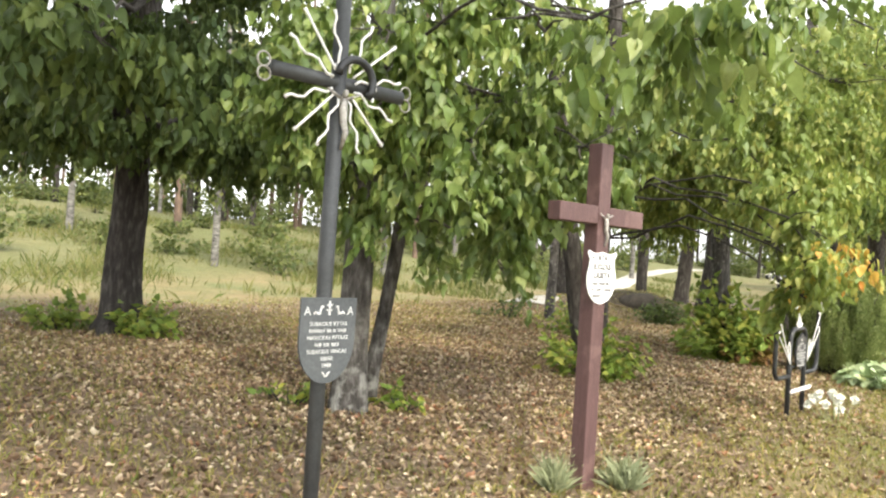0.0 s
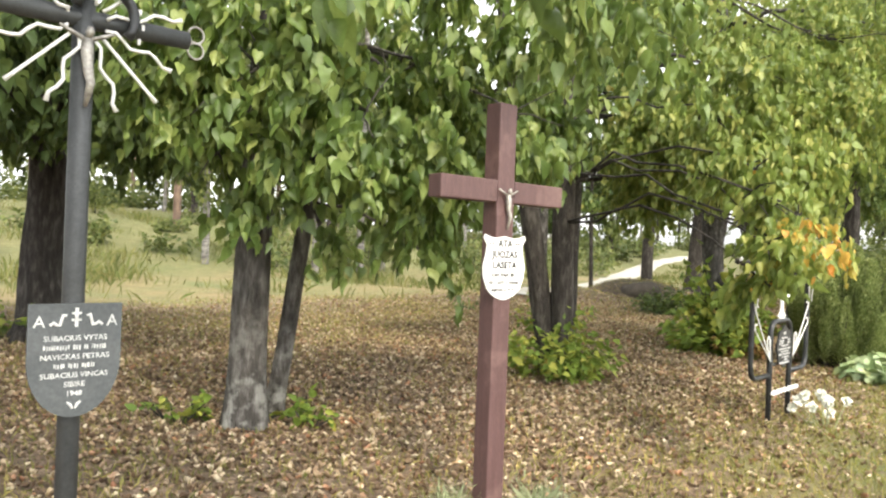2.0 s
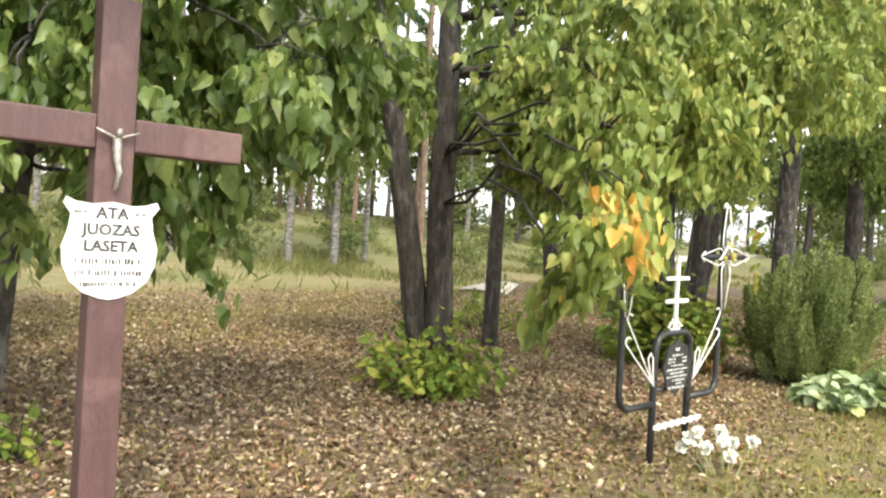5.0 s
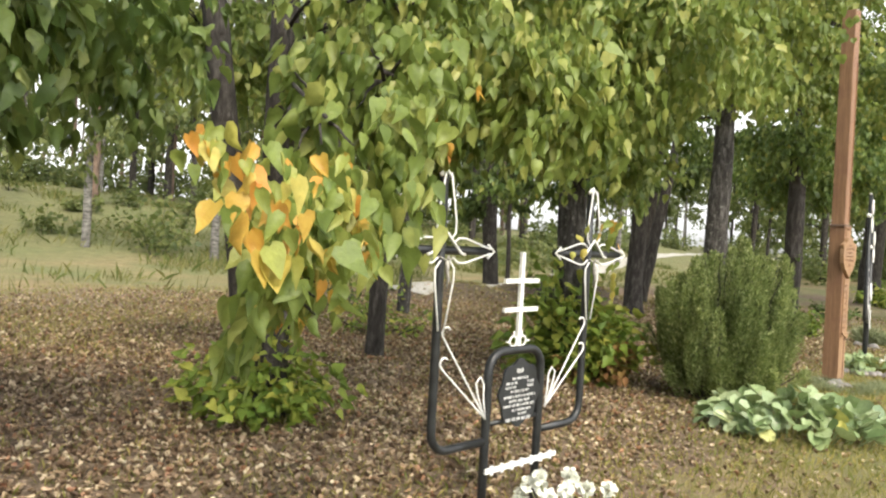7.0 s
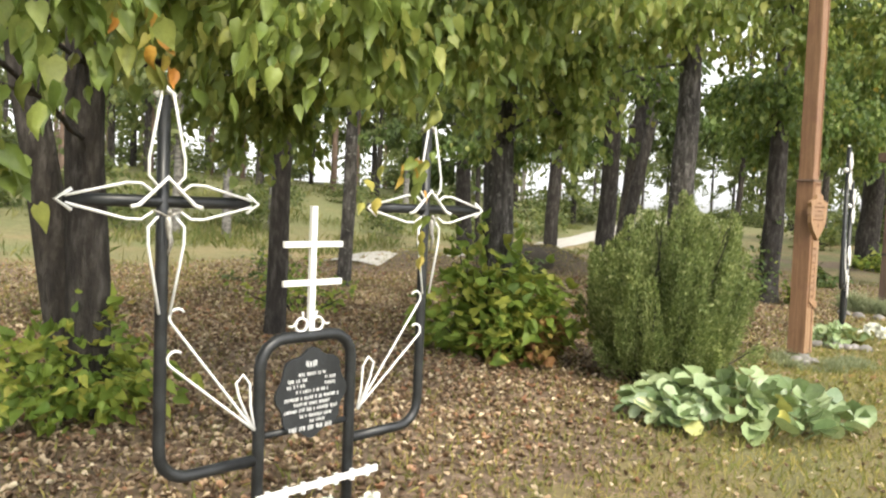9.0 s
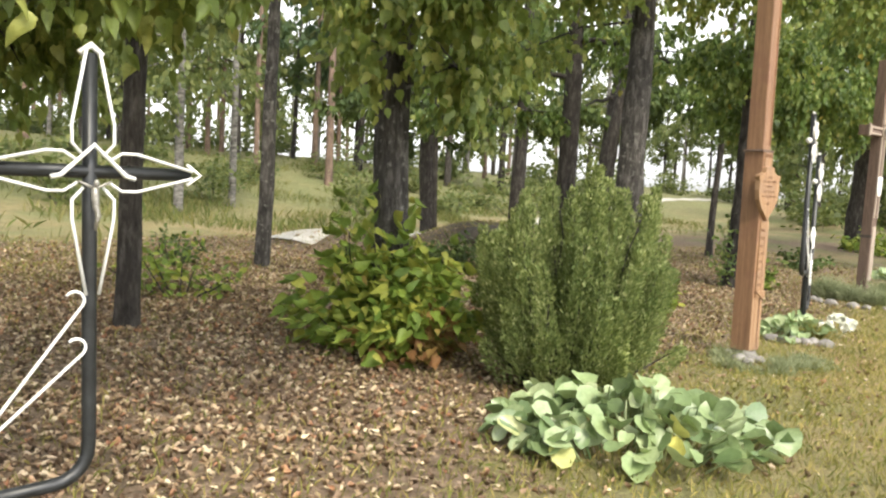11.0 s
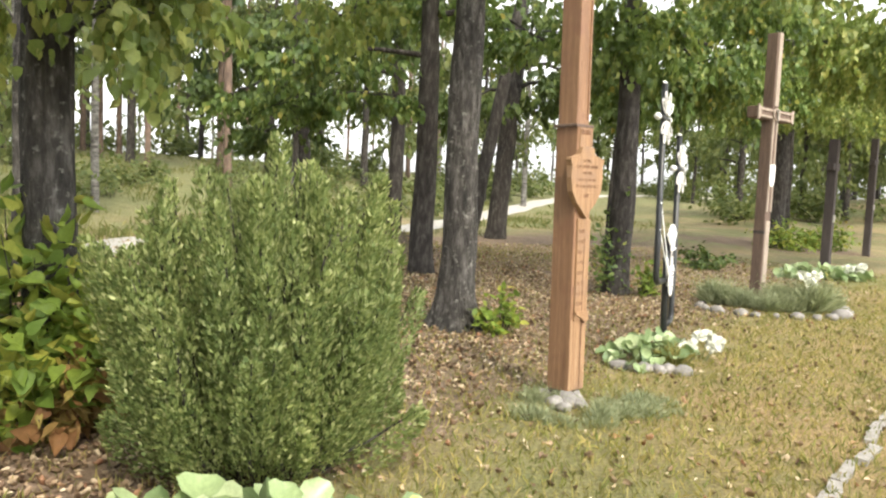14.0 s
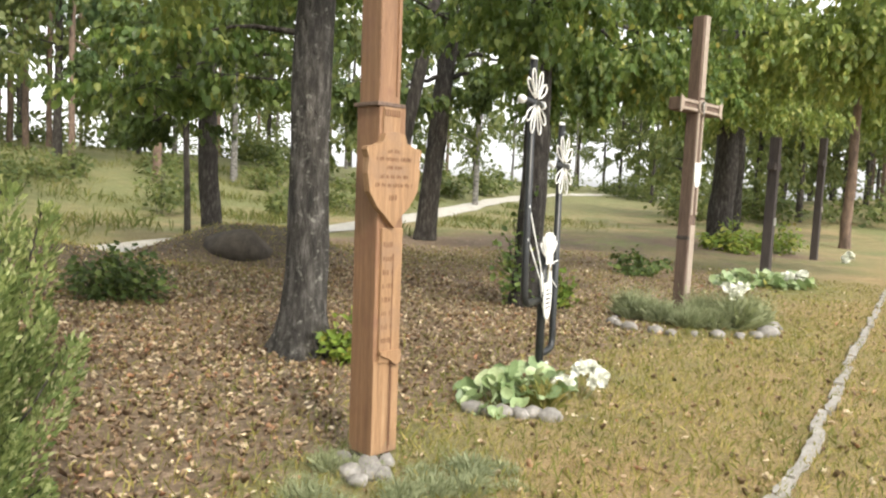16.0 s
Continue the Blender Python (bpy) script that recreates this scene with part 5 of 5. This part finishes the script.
# ---- shrubs ----
def shrub(x, y, r, h, count, leaf, mat, label, seed, stems=9, name="shrub", shape=HEART, shape_f=HEART_F, rx=1.0):
    rnd, rng = random.Random(seed), np.random.default_rng(seed)
    z = ground_z(x, y)
    root = thing(name, pose(0, 0, 0), label, "shrub")
    shoots = max(stems, count // 26)
    tips, feet = [], []
    for _ in range(shoots):
        a, q = rnd.uniform(0, 2 * math.pi), rnd.random() ** 0.5
        tips.append((x + r * rx * q * math.cos(a) * 1.1, y + r * q * math.sin(a) * 1.1, z + h * (1.0 - 0.6 * q * q) * rnd.uniform(0.55, 1.12)))
        feet.append((x + 0.25 * r * q * math.cos(a), y + 0.25 * r * q * math.sin(a), z - 0.03))
    v, f = joined([limb(feet[k], tips[k], 0.011, 0.003, rnd, 0.0, 5) for k in range(stems)])
    tagged(mesh_object("branchwork", v, f, BARK, root), kind="stuff")
    n = count
    pick = rng.integers(0, shoots, n)
    up = rng.uniform(0.06, 1.0, n) ** 0.62
    foot, end = np.array(feet)[pick], np.array(tips)[pick]
    away = end - foot
    p = foot + away * up[:, None] + rng.normal(scale=0.075 * (r + h), size=(n, 3)) * np.array([1, 1, 0.7])
    p[:, 2] = np.maximum(p[:, 2], z + 0.02)
    u = np.stack([away[:, 0], away[:, 1], 0.3 * np.abs(away[:, 2])], 1) + rng.normal(scale=0.3 * r, size=(n, 3))
    u /= np.linalg.norm(u, axis=1, keepdims=True)
    t = u + rng.normal(scale=0.4, size=(n, 3)) + np.array([0, 0, -0.35])
    nn = u * 0.5 + np.array([0.1, -0.4, 0.8]) + rng.normal(scale=0.4, size=(n, 3))
    leaf_mesh("foliage", p, t, nn, leaf * rng.uniform(0.6, 1.25, size=n), mat, root, shape, shape_f)
    return root


shrub(3.7, 7.98, 0.6, 0.72, 900, 0.085, SHOOT, "leafy green basal shoots round the linden trunk", 31, shape=LOBED, shape_f=LOBED_F)
shrub(7.0, 10.35, 0.66, 1.0, 1150, 0.115, SHOOT, "broad-leaved shoots turning brown at the trunk foot", 32, rx=1.15, shape=LOBED, shape_f=LOBED_F)
shrub(6.85, 10.6, 0.42, 1.45, 280, 0.12, SHOOT, "upper leafy shoots against the grey trunk", 33, shape=LOBED, shape_f=LOBED_F)
shrub(7.2, 10.05, 0.42, 0.5, 230, 0.1, BROWN_LEAF, "browned broad leaves low in the shoots", 46, shape=LOBED, shape_f=LOBED_F)
shrub(-1.85, 8.75, 0.45, 0.5, 420, 0.09, SHOOT, "low green shoots at the dark trunk foot", 34)
shrub(-2.9, 9.1, 0.4, 0.45, 300, 0.09, SHOOT, "low green shoots at the dark trunk foot", 35)
shrub(-0.02, 5.75, 0.26, 0.3, 70, 0.075, SHOOT, "sparse yellow-green seedlings by the trunk", 36)
shrub(0.98, 5.8, 0.28, 0.26, 70, 0.075, SHOOT, "sparse yellow-green seedlings by the trunk", 37)
shrub(4.9, 12.0, 0.7, 0.7, 330, 0.075, SHOOT, "loose green undergrowth behind the slim tree", 38)
shrub(8.36, 15.35, 0.55, 0.6, 900, 0.07, LINDEN_SHADED, "low dark green bush on leaf litter", 39)
shrub(4.3, 14.4, 0.6, 0.45, 260, 0.07, LINDEN_SHADED, "low undergrowth before the gravel path", 40)
shrub(10.7, 13.1, 0.25, 0.5, 200, 0.08, SHOOT, "shoots round the mossy trunk", 41)
shrub(13.95, 16.1, 0.3, 0.5, 180, 0.08, SHOOT, "thin yellowing shoots by the trunk", 42)
shrub(13.4, 16.12, 0.22, 1.5, 260, 0.08, LINDEN, "ivy shoots climbing the dark trunk", 43)
shrub(17.5, 20.2, 0.6, 0.5, 400, 0.1, LINDEN_SHADED, "low dark bush in dry grass", 44)
shrub(24.2, 26.6, 0.9, 1.0, 600, 0.14, SHOOT, "bushy shoots round the large trunk", 45)
shrub(26.6, 27.6, 0.9, 0.9, 500, 0.14, SHOOT, "bushy shoots round the large trunk", 47)
rb = random.Random(12)
for k in range(34):
    a, d = radians(rb.uniform(70, 128)), rb.uniform(24, 46)
    x, y = 3 + d * math.cos(a), 1 + d * math.sin(a)
    if -0.64 * (x - 2.1) + 0.77 * (y - 3.9) < 15.5:
        continue
    shrub(x, y, rb.uniform(0.5, 1.5), rb.uniform(0.7, 2.2), 330, 0.2, FAR_LEAF, "wild green bush on the meadow slope", 200 + k, 5, shape=DIAMOND, shape_f=DIAMOND_F)


for k in range(64):
    a, d = radians(rb.uniform(30, 128)), rb.uniform(47, 66)
    x, y = 3 + d * math.cos(a), 1 + d * math.sin(a)
    if 55 < math.degrees(a) < 67:
        x, y = x * 1.6, y * 1.6
    shrub(x, y, rb.uniform(1.2, 2.6), rb.uniform(1.4, 3.2), 420, 0.34, FAR_LEAF, "green undergrowth along the wood's edge", 300 + k, 4, shape=DIAMOND, shape_f=DIAMOND_F)


def juniper():
    x, y = 8.33, 9.45
    z = ground_z(x, y)
    rng, rnd = np.random.default_rng(3), random.Random(3)
    root = thing("juniper_bush", pose(0, 0, 0), "dense upright dark green juniper bush with feathery sprays", "shrub")
    P, T, N, S, limbs = [], [], [], [], []
    for k in range(150):
        a, q = rnd.uniform(0, 2 * math.pi), rnd.random() ** 0.45
        top = 1.62 - 0.4 * q * q + rnd.choice((-0.5, -0.36, -0.22, -0.1, 0.0, 0.08)) + rnd.uniform(-0.06, 0.04) + 0.1 * math.cos(a)
        if q > 0.7 and rnd.random() < 0.6:
            top = rnd.uniform(0.35, 1.15)
        reach = 0.72 * q * rnd.uniform(0.85, 1.08)
        tip = Vector((x + reach * math.cos(a) * 1.12, y + reach * math.sin(a), z + top))
        base = Vector((x + 0.34 * q * math.cos(a), y + 0.32 * q * math.sin(a), z + 0.02))
        limbs.append(limb(base, tip, 0.011, 0.003, rnd, 0.0, 5))
        d = np.array((tip - base).normalized())
        n = int(880 * (0.5 + 0.5 * top))
        f = 0.12 + 0.88 * rng.uniform(size=n) ** 0.8
        plume = (0.02 + 0.1 * (1 - f) ** 0.55) * rng.uniform(0.55, 1.05, n)
        side = rng.normal(size=(n, 3))
        side -= (side @ d)[:, None] * d
        side /= np.linalg.norm(side, axis=1, keepdims=True)
        belly = np.array([math.cos(a), math.sin(a), 0]) * 0.09
        P.append(np.array(base) + f[:, None] * np.array(tip - base) + np.sin(np.pi * np.minimum(1, f * 0.92))[:, None] * belly + side * plume[:, None])
        T.append(d * 1.1 + side * 0.6 + rng.normal(scale=0.25, size=(n, 3)))
        N.append(side + rng.normal(scale=0.4, size=(n, 3)))
        S.append(rng.uniform(0.022, 0.046, size=n))
    v, f = joined(limbs)
    tagged(mesh_object("branchwork", v, f, BARK, root), kind="stuff")
    leaf_mesh("foliage", np.concatenate(P), np.concatenate(T), np.concatenate(N), np.concatenate(S), JUNIPER, root, np.array([(0, 0, 0), (-0.23, 0.5, 0.05), (0, 1, 0), (0.23, 0.5, 0.05)]), DIAMOND_F)


juniper()


def bergenia(x, y, rx, ry, n, size, height, label, seed, ang=0.0):
    rng = np.random.default_rng(seed)
    z = ground_z(x, y)
    root = thing("bergenia_clump", pose(0, 0, 0), label, "plant")
    a = rng.uniform(0, 2 * np.pi, n)
    q = rng.uniform(0, 1, n) ** 0.55
    lx, ly = q * np.cos(a) * rx, q * np.sin(a) * ry
    c, s = math.cos(radians(ang)), math.sin(radians(ang))
    px, py = x + lx * c - ly * s, y + lx * s + ly * c
    pz = z + height * (0.35 + 0.65 * (1 - q ** 2) * rng.uniform(0.5, 1.1, n)) * rng.uniform(0.65, 1.05, n)
    outx, outy = np.cos(a + radians(ang)), np.sin(a + radians(ang))
    t = np.stack([outx * 0.8, outy * 0.8 - 0.25, rng.uniform(-0.6, 0.95, n)], 1) + rng.normal(scale=0.35, size=(n, 3))
    nn = np.stack([outx * 0.3, outy * 0.3 - 0.55, np.full(n, 0.9)], 1) + rng.normal(scale=0.45, size=(n, 3))
    pos = np.stack([px, py, pz], 1)
    leaf_mesh("foliage", pos, t, nn, size * rng.uniform(0.65, 1.15, n), BERGENIA, root, ROUND, ROUND_F)
    st = [sweep([(px[i] * 0.8 + x * 0.2, py[i] * 0.8 + y * 0.2, z - 0.01), tuple(pos[i])], [0.008, 0.005], 5) for i in range(0, n, 2)]
    v, f = joined(st)
    tagged(mesh_object("stalkwork", v, f, BERGENIA, root), kind="stuff")
    return root


bergenia(8.35, 8.14, 0.84, 0.58, 270, 0.15, 0.33, "broad glossy light green bergenia leaves before the juniper", 51, -6)
bergenia(11.85, 11.9, 0.55, 0.36, 90, 0.13, 0.2, "low green bergenia leaves round the memorial leg", 52, 40)
bergenia(19.6, 19.2, 1.15, 0.6, 150, 0.19, 0.22, "pale green leafy border under the dark cross", 53, 10)


def tuft(x, y, rx, ry, h, n, mat, label, seed, name="plant_tuft"):
    rng = np.random.default_rng(seed)
    a, q = rng.uniform(0, 2 * np.pi, n), rng.uniform(0, 1, n) ** 0.5
    p = np.stack([x + 0.45 * rx * q * np.cos(a), y + 0.45 * ry * q * np.sin(a), np.full(n, ground_z(x, y) - 0.01)], 1)
    t = np.stack([0.6 * rx / h * q * np.cos(a), 0.6 * ry / h * q * np.sin(a), np.ones(n)], 1) + rng.normal(scale=0.2, size=(n, 3))
    root = thing(name, pose(0, 0, 0), label, "plant")
    leaf_mesh("foliage", p, t, rng.normal(size=(n, 3)), h * rng.uniform(0.4, 0.95, n) * (1.1 - 0.4 * q), mat, root, BLADE * np.array([0.12, 1, 1]), BLADE_F)
    m = 2 * n
    p, t = np.concatenate([p, p]), np.concatenate([t, t])
    up = rng.uniform(0.2, 1.0, m)
    p2 = p + t * (h * 0.75 * up)[:, None] + rng.normal(scale=0.07 * h, size=(m, 3))
    leaf_mesh("side_foliage", p2, t + rng.normal(scale=0.8, size=(m, 3)), rng.normal(size=(m, 3)), h * 0.17 * rng.uniform(0.5, 1.2, m), mat, root, BLADE * np.array([0.4, 1, 1]), BLADE_F)
    return root


rp = random.Random(62)
for k in range(17):
    f = k / 16
    tuft(10.05 + 1.15 * f + rp.uniform(-0.06, 0.06), 10.42 - 0.2 * f + rp.uniform(-0.3, 0.24), rp.uniform(0.14, 0.24), rp.uniform(0.14, 0.22), rp.choice((0.07, 0.1, 0.12, 0.15)), 330, LAVENDER, "grey-green wispy herb tuft by the post foot", 160 + k)
tuft(2.33, 3.95, 0.18, 0.16, 0.28, 330, LAVENDER, "grey-green lavender tuft beside the brown cross", 63)
tuft(1.8, 3.9, 0.13, 0.12, 0.3, 200, LAVENDER, "grey-green lavender tuft beside the brown cross", 64)
for k, (px, py, r, hh) in enumerate(((14.75, 15.45, 0.3, 0.42), (14.98, 15.2, 0.26, 0.34), (15.2, 14.85, 0.32, 0.3), (15.5, 14.75, 0.3, 0.3), (15.82, 14.75, 0.35, 0.5), (16.1, 14.85, 0.3, 0.42), (15.6, 15.15, 0.3, 0.42))):
    tuft(px, py, r, r * 0.9, hh, 1000, LAVENDER, "grey-green lavender tuft inside the stone bed", 65 + k)
tuft(11.95, 11.65, 0.2, 0.16, 0.26, 180, GRASS, "yellow-green strap leaves beside the flowers", 71)


def flowers(x, y, h, heads, spread, r, label, seed):
    rnd = random.Random(seed)
    z = ground_z(x, y)
    root = thing("flower_bunch", pose(0, 0, 0), label, "flowers")
    st = []
    for k in range(heads):
        px, py, pz = x + rnd.uniform(-1, 1) * spread, y + rnd.uniform(-1, 1) * spread * 0.6, z + h * rnd.uniform(0.35, 1.0)
        rng = np.random.default_rng(seed * 100 + k)
        n = 26
        d = rng.normal(size=(n, 3))
        d /= np.linalg.norm(d, axis=1, keepdims=True)
        leaf_mesh("bloom", np.array([px, py, pz]) + d * r * 0.25, d + np.array([0, 0, 0.3]), rng.normal(size=(n, 3)), r * rng.uniform(0.7, 1.1, n), PETAL, root, ROUND, ROUND_F)
        st.append(sweep([(x + (px - x) * 0.4, y + (py - y) * 0.4, z - 0.02), (px, py, pz)], [0.005, 0.003], 5))
    v, f = joined(st)
    tagged(mesh_object("stalkwork", v, f, LAVENDER, root), kind="stuff")


flowers(5.5, 5.85, 0.3, 11, 0.27, 0.042, "white artificial flower bunch stuck in the grass", 3)
flowers(12.3, 11.88, 0.24, 9, 0.22, 0.065, "white and cream flowers at the memorial foot", 4)
flowers(15.86, 14.85, 0.55, 5, 0.14, 0.08, "white flowers above the lavender bed", 5)
flowers(20.15, 19.1, 0.3, 8, 0.4, 0.09, "white flowers in the leafy border", 6)
flowers(27.1, 25.0, 0.3, 3, 0.15, 0.12, "small white flowers at the distant cross", 7)


# ---- fallen leaves and grass ----
def scatter(n, rng, density, x0, x1, y0, y1):
    out = []
    while len(out) < n:
        x, y = rng.uniform(x0, x1), rng.uniform(y0, y1)
        if rng.random() < density(x, y):
            out.append((x, y))
    return np.array(out)


def near_fade(x, y):
    v = -0.64 * (x - 2.1) + 0.77 * (y - 3.9)
    u = 0.77 * (x - 2.1) + 0.64 * (y - 3.9)
    return 0.0 if v < -2.7 or v > 12 or u < -4 or u > 26 else (1 - smooth(5, 12, v)) * (1 - 0.8 * smooth(10, 26, u))


rng = np.random.default_rng(8)
xy = scatter(95000, rng, lambda x, y: (0.1 + 0.9 * litter_at(x, y)) * near_fade(x, y) * (1 - 0.4 * smooth(5, 9, x)) * (1 - 0.9 * earth_at(x, y)), -6, 24, -1, 24)
n = len(xy)
pos = np.array([(x, y, ground_z(x, y) + 0.014) for x, y in xy])
ang = rng.uniform(0, 2 * np.pi, n)
tip = np.stack([np.cos(ang), np.sin(ang), rng.uniform(-0.1, 0.35, n)], 1)
nor = np.stack([rng.normal(scale=0.55, size=n), rng.normal(scale=0.55, size=n), np.ones(n)], 1)
tagged(leaf_mesh("fallen_leaves", pos, tip, nor, rng.uniform(0.018, 0.05, n), LITTER, None, LOBED * np.array([0.72, 1, 2.2]), LOBED_F), "scattered dry brown and reddish tan fallen leaves", "leaves", "", "stuff")

xy = scatter(175000, rng, lambda x, y: (1.0 - 0.85 * litter_at(x, y)) * near_fade(x, y), -6, 24, -1, 24)
n = len(xy)
pos = np.array([(x, y, ground_z(x, y) - 0.004) for x, y in xy])
tip = np.stack([rng.normal(scale=0.5, size=n), rng.normal(scale=0.5, size=n), np.ones(n)], 1)
tagged(leaf_mesh("grass", pos, tip, rng.normal(size=(n, 3)), rng.uniform(0.025, 0.085, n), GRASS, None, BLADE, BLADE_F), "short dry yellowing lawn grass", "grass", "", "stuff")

# ---- tall meadow grass ----
def meadow(x, y):
    v = -0.64 * (x - 2.1) + 0.77 * (y - 3.9)
    if v < 8 or v > 40 or x < -22 or x > 26:
        return 0.0
    for (a, b), (c, d) in zip(PATH_LINE, PATH_LINE[1:]):
        f = min(1.0, max(0.0, ((x - a) * (c - a) + (y - b) * (d - b)) / ((c - a) ** 2 + (d - b) ** 2)))
        if math.hypot(x - a - f * (c - a), y - b - f * (d - b)) < 1.5:
            return 0.0
    return max(0.0, 0.15 + 1.6 * noise.noise((x * 0.28, y * 0.28, 3))) * smooth(8, 15, v) * (1.0 if v > 12 or x > 9 else 0.6)


xy = scatter(26000, rng, meadow, -22, 26, 8, 52)
n = len(xy)
pos = np.array([(x, y, ground_z(x, y) - 0.02) for x, y in xy])
tip = np.stack([rng.normal(scale=0.35, size=n), rng.normal(scale=0.35, size=n), np.ones(n)], 1)
tagged(leaf_mesh("meadow_grass", pos, tip, rng.normal(size=(n, 3)), rng.uniform(0.12, 0.4, n), MEADOW, None, BLADE * np.array([0.9, 1, 1]), BLADE_F), "patches of tall dry meadow grass", "grass", "", "stuff")

# ---- overhead cable ----
ca, cb = Vector((17.7, 20.4, 5.0)), Vector((21.15, 20.4, 5.13))
run = cb - ca
pts = [ca + run * f + Vector((0, 0, 0.05 * math.sin(f * 1.3))) for f in (-1.6, -0.8, 0.0, 0.7, 1.4, 2.2, 3.2, 4.5)]
v, f = sweep(pts, 0.014, 6)
tagged(mesh_object("overhead_cable", v, f, METAL_BLACK, None, "", True), "thin black overhead cable strung between the trees", "cable")
